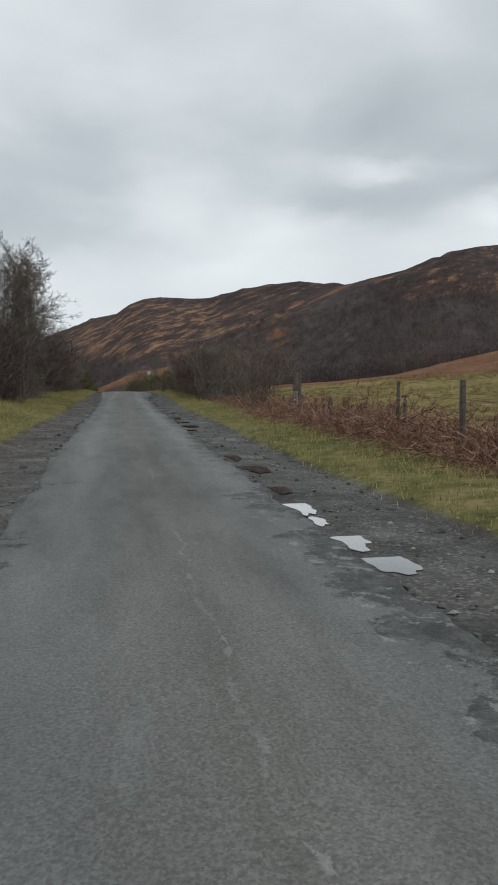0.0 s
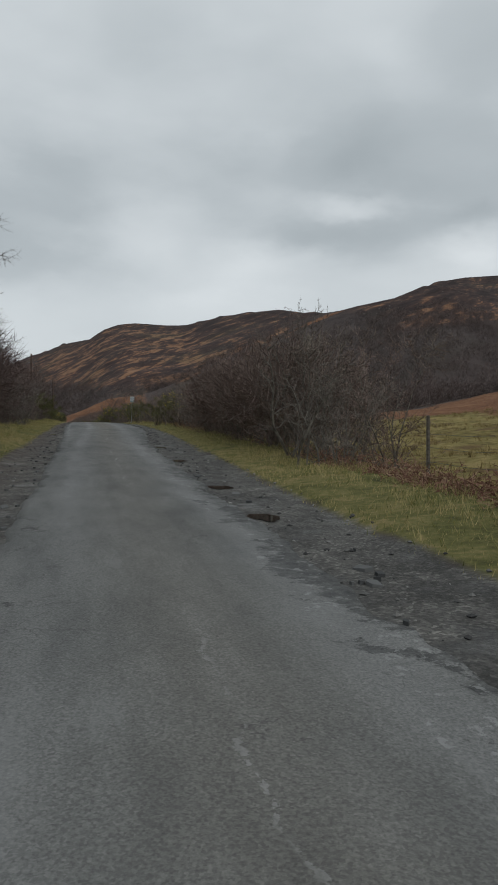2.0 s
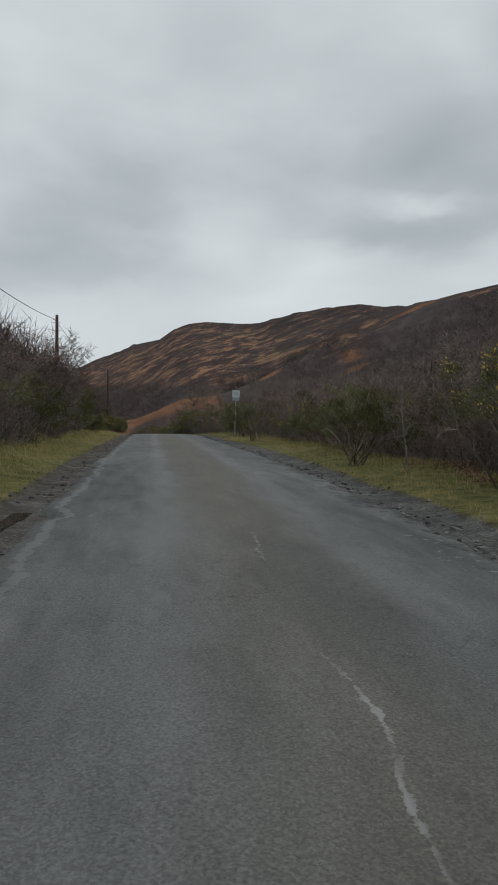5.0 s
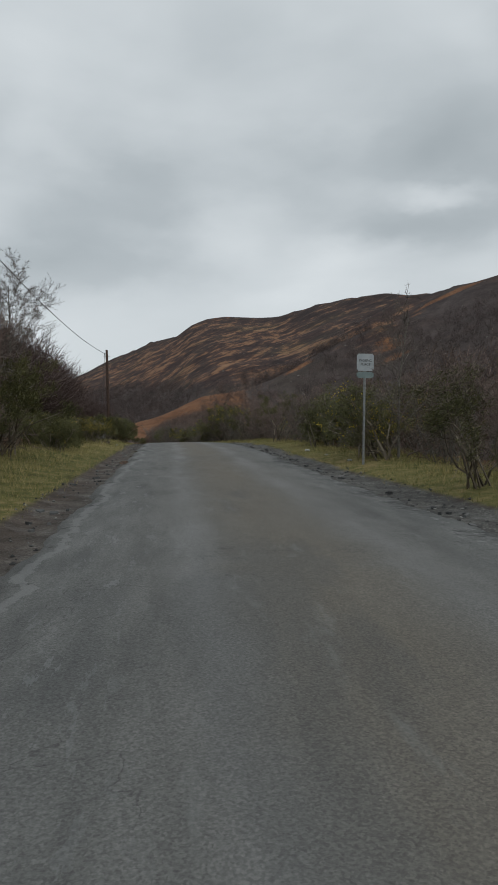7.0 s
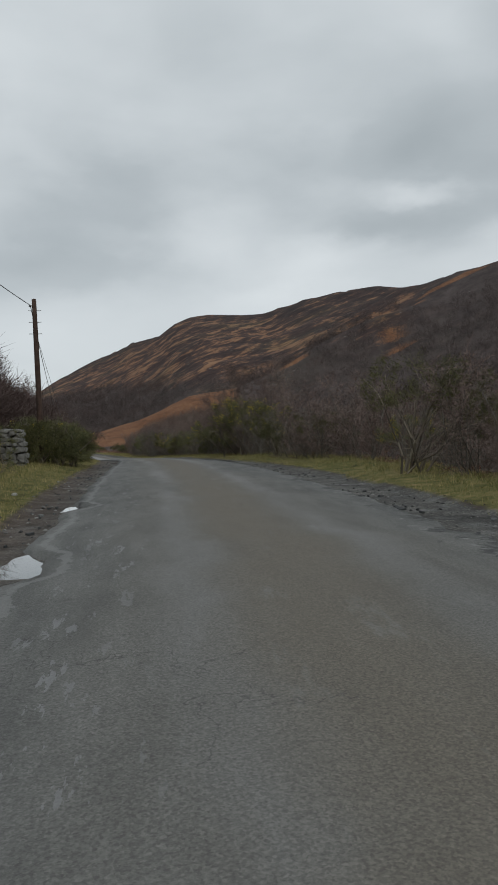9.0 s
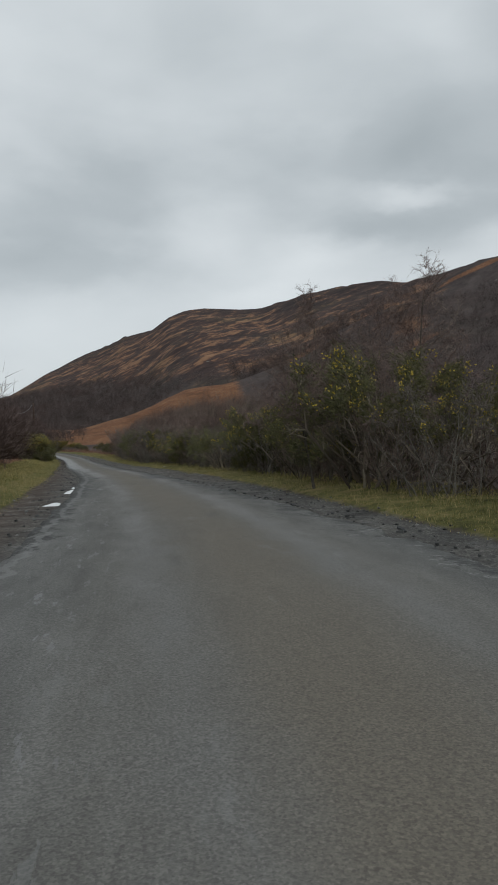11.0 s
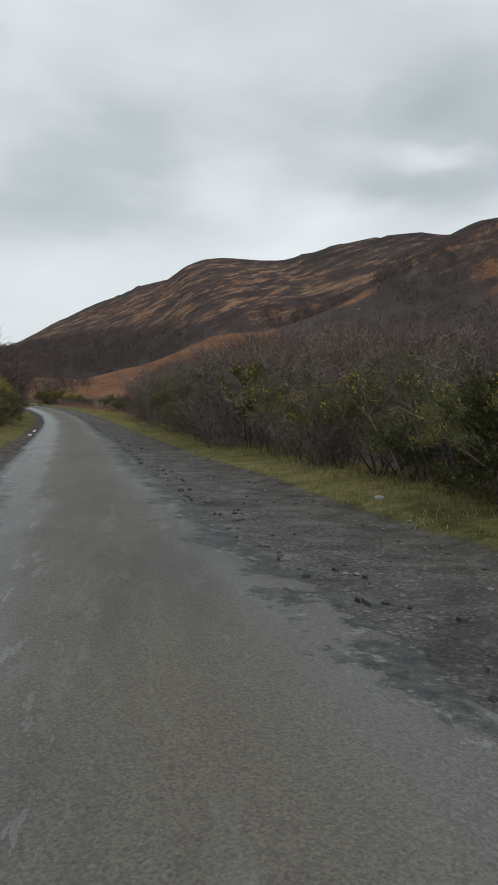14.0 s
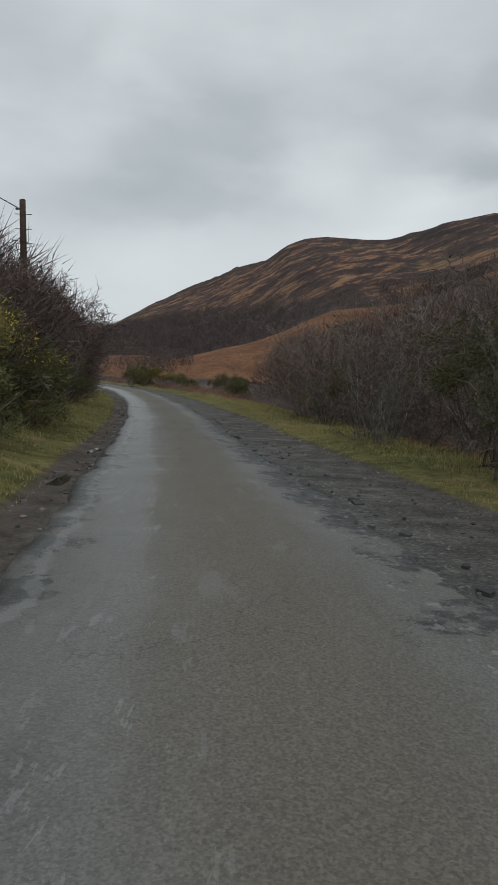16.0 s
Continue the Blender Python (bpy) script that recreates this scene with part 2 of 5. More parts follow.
def ground_material():
    """Gravel, turf, dead bracken and heather moor, laid out by what grows where."""
    m, t, b = material("ground", 0.95, 0.12)
    pos = node(t, "ShaderNodeNewGeometry").outputs["Position"]
    cover = node(t, "ShaderNodeVertexColor", layer_name="cover").outputs["Color"]
    s = node(t, "ShaderNodeSeparateColor", {"Color": cover})
    gravel, turf, fern = s.outputs[0], s.outputs[1], s.outputs[2]
    fine, mid, wide = noise_of(t, pos, 45.0), noise_of(t, pos, 2.2, 6.0), noise_of(t, pos, 0.14, 5.0)
    # moor: slanting bands of pale grass among dark heather, with outcrops
    p = node(t, "ShaderNodeSeparateXYZ", {0: pos})
    along = maths(t, "ADD", maths(t, "MULTIPLY", p.outputs[0], 0.72), maths(t, "MULTIPLY", p.outputs[2], 1.15))
    across = maths(t, "SUBTRACT", maths(t, "MULTIPLY", p.outputs[2], 1.35), maths(t, "MULTIPLY", p.outputs[0], 0.62))
    band = node(t, "ShaderNodeCombineXYZ", {0: maths(t, "MULTIPLY", along, 0.045), 1: maths(t, "MULTIPLY", across, 0.19), 2: maths(t, "MULTIPLY", p.outputs[1], 0.02)})
    bend = node(t, "ShaderNodeTexNoise", {"Vector": pos, "Scale": 0.03, "Detail": 4.0}).outputs["Color"]
    bend = node(t, "ShaderNodeVectorMath", {0: bend, 1: (0.8, 0.8, 0.8)}, operation="MULTIPLY").outputs[0]
    streak = noise_of(t, node(t, "ShaderNodeVectorMath", {0: band.outputs[0], 1: bend}, operation="ADD").outputs[0], 1.0, 9.0, 0.68)
    rough = noise_of(t, pos, 0.16, 10.0, 0.78)
    clump = noise_of(t, node(t, "ShaderNodeVectorMath", {0: band.outputs[0], 1: bend}, operation="ADD").outputs[0], 2.8, 8.0, 0.68)
    k = maths(t, "ADD", maths(t, "MULTIPLY", streak, 0.52), maths(t, "ADD", maths(t, "MULTIPLY", clump, 0.28), maths(t, "MULTIPLY", rough, 0.2)))
    # woods and heather hold the foot of the slopes, grass the upper face
    foot = node(t, "ShaderNodeSeparateColor", {"Color": node(t, "ShaderNodeVertexColor", layer_name="slope").outputs["Color"]}).outputs[0]
    k = maths(t, "SUBTRACT", k, maths(t, "MULTIPLY", foot, 0.085))
    # dark heather along the crest
    crest = node(t, "ShaderNodeSeparateColor", {"Color": node(t, "ShaderNodeVertexColor", layer_name="pasture").outputs["Color"]}).outputs[2]
    k = maths(t, "SUBTRACT", k, maths(t, "MULTIPLY", crest, 0.06))
    moor = ramp(t, k, [(0.40, (0.030, 0.023, 0.022)), (0.48, (0.058, 0.039, 0.035)), (0.512, (0.085, 0.052, 0.041)), (0.524, (0.185, 0.100, 0.060)), (0.62, (0.285, 0.168, 0.098))])
    moor = mixc(t, maths(t, "MULTIPLY", foot, maths(t, "ADD", 0.25, wide)), moor, ramp(t, rough, [(0.35, (0.052, 0.042, 0.041)), (0.6, (0.105, 0.087, 0.082))]))
    olive = maths(t, "MULTIPLY", maths(t, "SUBTRACT", noise_of(t, pos, 0.022, 4.0), 0.52), 7.0, True)
    moor = mixc(t, maths(t, "MULTIPLY", olive, 0.35), moor, ramp(t, k, [(0.48, (0.05, 0.045, 0.033)), (0.56, (0.15, 0.12, 0.062))]))
    rock = node(t, "ShaderNodeTexVoronoi", {"Vector": pos, "Scale": 0.2, "Randomness": 1.0}).outputs["Distance"]
    out = maths(t, "LESS_THAN", maths(t, "ADD", rock, maths(t, "MULTIPLY", rough, 0.45)), 0.30)
    moor = mixc(t, maths(t, "MULTIPLY", out, 0.7), moor, (0.19, 0.18, 0.165))
    ferns = ramp(t, maths(t, "ADD", maths(t, "MULTIPLY", mid, 0.4), maths(t, "MULTIPLY", rough, 0.6)), [(0.36, (0.075, 0.040, 0.026)), (0.5, (0.17, 0.082, 0.045)), (0.62, (0.26, 0.145, 0.08))])
    tuft = noise_of(t, pos, 9.0, 5.0, 0.65)
    grass = ramp(t, maths(t, "ADD", maths(t, "MULTIPLY", tuft, 0.3), maths(t, "ADD", maths(t, "MULTIPLY", mid, 0.4), maths(t, "MULTIPLY", wide, 0.3))), [(0.38, (0.05, 0.052, 0.02)), (0.46, (0.105, 0.105, 0.037)), (0.53, (0.165, 0.148, 0.058)), (0.6, (0.26, 0.2, 0.098))])
    lay = node(t, "ShaderNodeSeparateColor", {"Color": node(t, "ShaderNodeVertexColor", layer_name="pasture").outputs["Color"]})
    straw, mud = lay.outputs[0], lay.outputs[1]
    tussock = ramp(t, maths(t, "ADD", maths(t, "MULTIPLY", rough, 0.6), maths(t, "MULTIPLY", mid, 0.4)), [(0.40, (0.085, 0.058, 0.026)), (0.47, (0.155, 0.128, 0.044)), (0.54, (0.235, 0.19, 0.074)), (0.64, (0.32, 0.24, 0.11))])
    rush = maths(t, "MULTIPLY", maths(t, "SUBTRACT", noise_of(t, pos, 0.4, 7.0, 0.66), 0.54), 12.0, True)
    tussock = mixc(t, maths(t, "MULTIPLY", rush, 0.75), tussock, (0.105, 0.062, 0.034))
    grass = mixc(t, straw, grass, tussock)
    peb = node(t, "ShaderNodeSeparateColor", {"Color": node(t, "ShaderNodeTexVoronoi", {"Vector": pos, "Scale": 38.0}).outputs["Color"]}).outputs[0]
    peb = ramp(t, peb, [(0.2, (0.3, 0.3, 0.3)), (0.85, (0.62, 0.62, 0.61)), (0.97, (0.95, 0.95, 0.93))])
    grit = ramp(t, maths(t, "ADD", maths(t, "MULTIPLY", fine, 0.35), maths(t, "MULTIPLY", mid, 0.65)), [(0.33, (0.066, 0.064, 0.061)), (0.52, (0.115, 0.112, 0.106)), (0.7, (0.175, 0.169, 0.158))])
    damp = maths(t, "MULTIPLY", maths(t, "SUBTRACT", noise_of(t, pos, 0.8, 7.0, 0.66), 0.53), 16.0, True)
    grit = mixc(t, 0.75, grit, peb, "OVERLAY")
    grit = mixc(t, maths(t, "MULTIPLY", damp, 0.5), grit, (0.032, 0.032, 0.031))
    grit = mixc(t, maths(t, "MULTIPLY", mud, 0.75), grit, ramp(t, maths(t, "ADD", maths(t, "MULTIPLY", mid, 0.6), maths(t, "MULTIPLY", fine, 0.4)), [(0.35, (0.042, 0.032, 0.026)), (0.55, (0.105, 0.08, 0.064)), (0.7, (0.16, 0.13, 0.108))]))
    edge = maths(t, "MULTIPLY", maths(t, "SUBTRACT", mid, 0.5), 0.9)

    def soft(mask):
        return maths(t, "MULTIPLY", maths(t, "SUBTRACT", maths(t, "ADD", mask, edge), 0.35), 3.3, True)

    c = mixc(t, soft(fern), moor, ferns)
    c = mixc(t, soft(turf), c, grass)
    c = mixc(t, soft(gravel), c, grit)
    t.links.new(c, b.inputs["Base Color"])
    wet = maths(t, "MULTIPLY", soft(gravel), maths(t, "MULTIPLY", maths(t, "SUBTRACT", noise_of(t, pos, 1.6, 6.0, 0.65), 0.5), 5.0, True))
    t.links.new(maths(t, "SUBTRACT", 0.95, maths(t, "MULTIPLY", wet, 0.45)), b.inputs["Roughness"])
    t.links.new(maths(t, "ADD", 0.1, maths(t, "MULTIPLY", wet, 0.4)), b.inputs["Specular IOR Level"])
    crag = node(t, "ShaderNodeBump", {"Height": rough, "Strength": maths(t, "SUBTRACT", 0.35, maths(t, "MULTIPLY", maths(t, "ADD", soft(turf), soft(gravel), True), 0.35)), "Distance": 1.2})
    near = node(t, "ShaderNodeBump", {"Height": maths(t, "ADD", maths(t, "MULTIPLY", fine, 1.4), mid), "Strength": 0.7, "Distance": 0.03, "Normal": crag.outputs[0]})
    t.links.new(near.outputs[0], b.inputs["Normal"])
    return m


def road_material():
    """Old grey tarmac: dusty crown, damp wheel tracks with their sheen painted paler, worn and patched edges."""
    m, t, b = material("tarmac", 0.85, 0.3)
    pos = node(t, "ShaderNodeNewGeometry").outputs["Position"]
    lay = node(t, "ShaderNodeSeparateColor", {"Color": node(t, "ShaderNodeVertexColor", layer_name="wear").outputs["Color"]})
    crown, track, worn = lay.outputs[0], lay.outputs[1], lay.outputs[2]
    p = node(t, "ShaderNodeSeparateXYZ", {0: pos})
    drawn = node(t, "ShaderNodeCombineXYZ", {0: p.outputs[0], 1: maths(t, "MULTIPLY", p.outputs[1], 0.22), 2: p.outputs[2]}).outputs[0]
    fine, mid, wide = noise_of(t, pos, 60.0, 3.0, 0.7), noise_of(t, drawn, 3.4, 6.0, 0.6), noise_of(t, drawn, 0.55, 4.0)
    base = ramp(t, maths(t, "ADD", maths(t, "MULTIPLY", mid, 0.55), maths(t, "MULTIPLY", wide, 0.45)), [(0.34, (0.075, 0.077, 0.077)), (0.5, (0.122, 0.124, 0.12)), (0.66, (0.17, 0.172, 0.167))])
    base = mixc(t, maths(t, "MULTIPLY", crown, maths(t, "ADD", 0.35, maths(t, "MULTIPLY", wide, 0.9)), True), base, (0.135, 0.119, 0.095))
    # wet sheen along the wheel tracks, put into the colour as paler grey
    base = mixc(t, maths(t, "MULTIPLY", track, maths(t, "MULTIPLY", mid, 1.0)), base, (0.148, 0.150, 0.147))
    hole = maths(t, "MULTIPLY", maths(t, "SUBTRACT", maths(t, "ADD", worn, maths(t, "MULTIPLY", maths(t, "SUBTRACT", noise_of(t, pos, 1.5, 9.0, 0.72), 0.5), 2.4)), 0.52), 18.0, True)
    base = mixc(t, hole, base, ramp(t, noise_of(t, pos, 9.0), [(0.35, (0.045, 0.046, 0.046)), (0.6, (0.09, 0.091, 0.089)), (0.75, (0.17, 0.17, 0.165))]))
    # repairs, hairline cracks and chippings
    patch = maths(t, "MULTIPLY", maths(t, "SUBTRACT", noise_of(t, drawn, 0.42, 5.0, 0.6), 0.585), 22.0, True)
    base = mixc(t, maths(t, "MULTIPLY", patch, 0.35), base, (0.07, 0.073, 0.074))
    warp = node(t, "ShaderNodeVectorMath", {0: pos, 1: node(t, "ShaderNodeTexNoise", {"Vector": pos, "Scale": 2.5, "Detail": 4.0}).outputs["Color"]}, operation="ADD").outputs[0]
    vor = node(t, "ShaderNodeTexVoronoi", {"Vector": warp, "Scale": 0.9})
    vor.feature = "DISTANCE_TO_EDGE"
    crack = maths(t, "MULTIPLY", maths(t, "LESS_THAN", vor.outputs["Distance"], 0.006), maths(t, "GREATER_THAN", noise_of(t, pos, 0.25, 3.0), 0.56))
    base = mixc(t, maths(t, "MULTIPLY", crack, 0.4), base, (0.035, 0.035, 0.035))
    chip = node(t, "ShaderNodeSeparateColor", {"Color": node(t, "ShaderNodeTexVoronoi", {"Vector": pos, "Scale": 95.0}).outputs["Color"]}).outputs[1]
    base = mixc(t, 0.55, base, ramp(t, chip, [(0.1, (0.34, 0.34, 0.34)), (0.5, (0.5, 0.5, 0.5)), (0.9, (0.66, 0.66, 0.65))]), "OVERLAY")
    base = mixc(t, 0.5, base, ramp(t, fine, [(0.3, (0.25, 0.25, 0.25)), (0.7, (0.75, 0.75, 0.75))]), "OVERLAY")
    pale = maths(t, "MULTIPLY", maths(t, "SUBTRACT", noise_of(t, drawn, 2.4, 7.0, 0.7), 0.60), 14.0, True)
    base = mixc(t, maths(t, "MULTIPLY", pale, maths(t, "ADD", 0.32, maths(t, "MULTIPLY", worn, 0.3))), base, (0.22, 0.225, 0.22))
    # the cracked seam along the middle, a worn white strip by one edge, pale crumbs by the other
    lane = node(t, "ShaderNodeSeparateColor", {"Color": node(t, "ShaderNodeVertexColor", layer_name="lane").outputs["Color"]})
    bent = maths(t, "MULTIPLY", maths(t, "SUBTRACT", noise_of(t, drawn, 0.8, 5.0, 0.7), 0.5), 0.16)
    seam = maths(t, "ABSOLUTE", maths(t, "SUBTRACT", maths(t, "MULTIPLY", maths(t, "SUBTRACT", lane.outputs[0], 0.5), 8.0), maths(t, "ADD", bent, 0.08)))
    seam = maths(t, "MULTIPLY", maths(t, "LESS_THAN", maths(t, "ADD", seam, maths(t, "MULTIPLY", noise_of(t, pos, 11.0, 6.0, 0.75), 0.16)), 0.088), maths(t, "MULTIPLY", maths(t, "SUBTRACT", noise_of(t, drawn, 2.2, 5.0, 0.65), 0.5), 9.0, True))
    seam = maths(t, "MULTIPLY", seam, ramp(t, maths(t, "MULTIPLY", p.outputs[1], 0.01), [(0.0, (0.5, 0.5, 0.5)), (0.3, (0.6, 0.6, 0.6)), (0.5, (1, 1, 1)), (0.68, (0.9, 0.9, 0.9)), (0.76, (0.12, 0.12, 0.12))]))
    base = mixc(t, maths(t, "MULTIPLY", seam, 0.8), base, (0.32, 0.322, 0.315))
    strip = maths(t, "ABSOLUTE", maths(t, "SUBTRACT", maths(t, "MULTIPLY", lane.outputs[1], 8.0), 0.3))
    strip = maths(t, "MULTIPLY", maths(t, "LESS_THAN", maths(t, "ADD", strip, maths(t, "MULTIPLY", noise_of(t, pos, 6.0, 6.0, 0.7), 0.3)), 0.2), maths(t, "MULTIPLY", maths(t, "SUBTRACT", p.outputs[1], 40.0), 0.04, True))
    base = mixc(t, maths(t, "MULTIPLY", strip, 0.4), base, (0.25, 0.255, 0.25))
    crumb = maths(t, "MULTIPLY", maths(t, "LESS_THAN", maths(t, "ADD", lane.outputs[2], maths(t, "MULTIPLY", noise_of(t, drawn, 0.5, 3.0), 0.06)), 0.10), maths(t, "GREATER_THAN", noise_of(t, pos, 7.0, 6.0, 0.7), 0.60))
    base = mixc(t, maths(t, "MULTIPLY", crumb, 0.55), base, (0.27, 0.275, 0.27))
    # pale scuffs in the wheel track by the left edge, and the damp strip along it further on
    side = maths(t, "MULTIPLY", lane.outputs[1], 8.0)
    scuff = maths(t, "MULTIPLY", maths(t, "GREATER_THAN", noise_of(t, drawn, 9.0, 5.0, 0.7), 0.61), maths(t, "MULTIPLY", maths(t, "SUBTRACT", 1.0, maths(t, "MULTIPLY", maths(t, "ABSOLUTE", maths(t, "SUBTRACT", side, 0.85)), 1.5), True), maths(t, "MULTIPLY", maths(t, "SUBTRACT", p.outputs[1], 70.0), 0.04, True)))
    base = mixc(t, maths(t, "MULTIPLY", scuff, 0.55), base, (0.26, 0.268, 0.272))
    drip = maths(t, "MULTIPLY", maths(t, "SUBTRACT", 1.5, side, True), maths(t, "MULTIPLY", maths(t, "SUBTRACT", p.outputs[1], 150.0), 0.03, True))
    t.links.new(base, b.inputs["Base Color"])
    wet = maths(t, "ADD", maths(t, "MULTIPLY", drip, maths(t, "MULTIPLY", noise_of(t, drawn, 1.6, 6.0, 0.7), 2.6)), maths(t, "MULTIPLY", maths(t, "SUBTRACT", maths(t, "ADD", maths(t, "MULTIPLY", track, 0.35), noise_of(t, drawn, 0.9, 5.0)), 0.62), 3.0, True), True)
    t.links.new(maths(t, "SUBTRACT", 0.84, maths(t, "ADD", maths(t, "MULTIPLY", wet, 0.24), maths(t, "MULTIPLY", maths(t, "MULTIPLY", drip, wet), 0.26))), b.inputs["Roughness"])
    bump(t, b, maths(t, "SUBTRACT", maths(t, "ADD", fine, mid), maths(t, "MULTIPLY", hole, 1.5)), 0.5, 0.012)
    return m


def water_material():
    m, t, b = material("standing_water", 0.03, 1.0)
    b.inputs["Coat Weight"].default_value, b.inputs["Coat Roughness"].default_value = 1.0, 0.02
    pos = node(t, "ShaderNodeNewGeometry").outputs["Position"]
    t.links.new(ramp(t, noise_of(t, pos, 1.5), [(0.35, (0.03, 0.028, 0.025)), (0.65, (0.06, 0.052, 0.042))]), b.inputs["Base Color"])
    bump(t, b, noise_of(t, pos, 6.0), 0.06, 0.006)
    return m


GROUND, ROAD, WATER = ground_material(), road_material(), water_material()


# ---- the lie of the land ----
def smooth(y, knots, width=5.0):
    ys, vs = zip(*knots)
    k = np.linspace(-1.5, 1.5, 13)
    w = np.exp(-k * k * 1.2)
    return sum(wi * np.interp(np.asarray(y, float) + ki * width, ys, vs) for wi, ki in zip(w, k)) / w.sum()


LEVEL = [(p[2], p[3] - 1.25) for p in PATH]
LEVEL = [(-60, -2.4)] + LEVEL + [(200, -3.15), (223, -3.75), (245, -4.2), (300, -5.2), (360, -6)]
TAR_L = [(-40, -1.0), (15, -1.0), (32, -0.75), (43, -0.75), (55, -0.85), (68, -1.12), (80, -1.2), (95, -1.15), (111, -1.28), (122, -1.5), (142, -1.9), (155, -2.7), (165, -4.0), (180, -5.95), (193, -7.5), (206, -9.1), (223, -12.0), (240, -16.0), (256, -22), (270, -30), (283, -42), (295, -58), (340, -150)]
TAR_R = [(-40, 1.75), (13, 1.78), (19, 1.85), (32, 2.0), (40, 2.1), (48, 2.3), (56, 2.85), (63, 3.5), (72, 3.72), (86, 3.72), (97, 3.42), (104, 3.65), (118, 3.75), (130, 3.5), (138, 2.9), (145, 1.9), (151, 1.1), (157, 0.2), (165, -0.9), (175, -2.35), (181, -2.9), (189, -3.9), (194, -4.6), (202, -5.8), (211, -7.1), (223, -9.2), (240, -12.9), (256, -18.5), (270, -26.5), (283, -37.5), (295, -52.5), (340, -140.5)]
TURF_R = [(-40, 3.1), (5, 3.1), (9, 2.9), (24, 3.0), (37, 3.25), (43, 3.5), (57, 4.05), (65, 4.2), (72, 4.45), (86, 4.6), (94, 4.35), (100, 4.12), (105, 4.3), (114, 4.85), (120, 4.8), (130, 4.4), (139, 3.8), (147, 3.2), (151, 2.7), (157, 1.9), (162, 1.5), (168, 0.8), (174, 0.0), (180, -1.0), (188, -2.05), (196, -3.2), (202, -4.0), (209, -5.2), (223, -7.6), (240, -11.5), (256, -17.2), (270, -25.2), (283, -36), (295, -51), (340, -139)]
TURF_L = [(-40, -2.1), (15, -2.1), (43, -1.8), (66, -1.65), (80, -1.85), (92, -1.75), (104, -1.78), (112, -1.9), (123, -2.4), (140, -2.8), (156, -4.0), (165, -5.0), (180, -6.6), (190, -7.6), (206, -9.5), (223, -12.6), (240, -16.8), (256, -23), (270, -31), (283, -43), (295, -60), (340, -152)]


def level(y):
    return smooth(y, LEVEL, 3.0)


def middle(y):
    return 0.5 * (smooth(y, TAR_L) + smooth(y, TAR_R))


RIDGE = [(-180, 900, 2.0), (-60, 900, 3.0), (-20, 900, 6.0), (-12.7, 960, 18.0), (-10.5, 980, 23.5), (-9.0, 990, 27.0), (-7.3, 1000, 46.5), (-6, 1030, 63.0), (-4.0, 1050, 89.5), (-3.0, 1020, 94.0), (-1.5, 960, 99.5), (0.4, 880, 96.5), (1.4, 830, 100.5), (2.8, 830, 105.5), (4.4, 830, 105.5), (7.6, 830, 106.0), (10.3, 760, 109.2), (13.4, 692, 104.5), (17, 660, 103.5), (19.4, 600, 97.0), (22.9, 500, 87.0), (26.2, 500, 98.0), (29.5, 530, 102.0), (40, 560, 110.0), (60, 560, 105.0), (90, 600, 90.0), (180, 900, 2.0)]
RISE = [(0, 0), (0.33, 0.0), (0.42, 0.08), (0.50, 0.26), (0.57, 0.37), (0.64, 0.48), (0.73, 0.58), (0.85, 0.79), (0.96, 0.985), (1.0, 1.0), (1.05, 0.99), (1.4, 0.7), (2.2, 0.2), (3.5, 0.0), (9, 0.0)]
RISE_LEFT = [(0, 0), (0.38, 0.0), (0.50, 0.10), (0.60, 0.25), (0.72, 0.48), (0.88, 0.80), (1.0, 1.0), (1.05, 0.99), (1.4, 0.7), (2.2, 0.2), (3.5, 0.0), (9, 0.0)]
WOODLINE = [(-40, 0.7), (-14, 0.72), (-6, 0.74), (-4, 0.69), (-1.6, 0.64), (0, 0.58), (1.8, 0.49), (3.1, 0.455), (4.4, 0.475), (6.5, 0.49), (8, 0.49), (10, 0.49), (12.5, 0.50), (15, 0.56), (18, 0.62), (60, 0.62)]
CREST = [(-120, -6), (-70, -5.2), (-45, -3.0), (-32, -1.4), (-20, -2.3), (-12, -0.6), (-6, 0.5), (0, 2.2), (5, 3.6), (11, 4.9), (24, 5.6), (38, 10), (50, 16), (70, 19), (110, 21)]


def lumps(x, y, size, seed=0.0):
    """Cheap smooth unevenness, about -1 to 1."""
    a, b = np.asarray(x) / size + seed, np.asarray(y) / size - seed * 1.7
    return (np.sin(a * 1.9 + 1.3 * np.sin(b * 1.1)) + np.sin(b * 2.3 + 1.7 * np.sin(a * 0.9 + 2.0)) + 0.5 * np.sin(a * 4.7 + b * 3.1 + seed) + 0.5 * np.sin(b * 5.3 - a * 3.9)) / 3.0


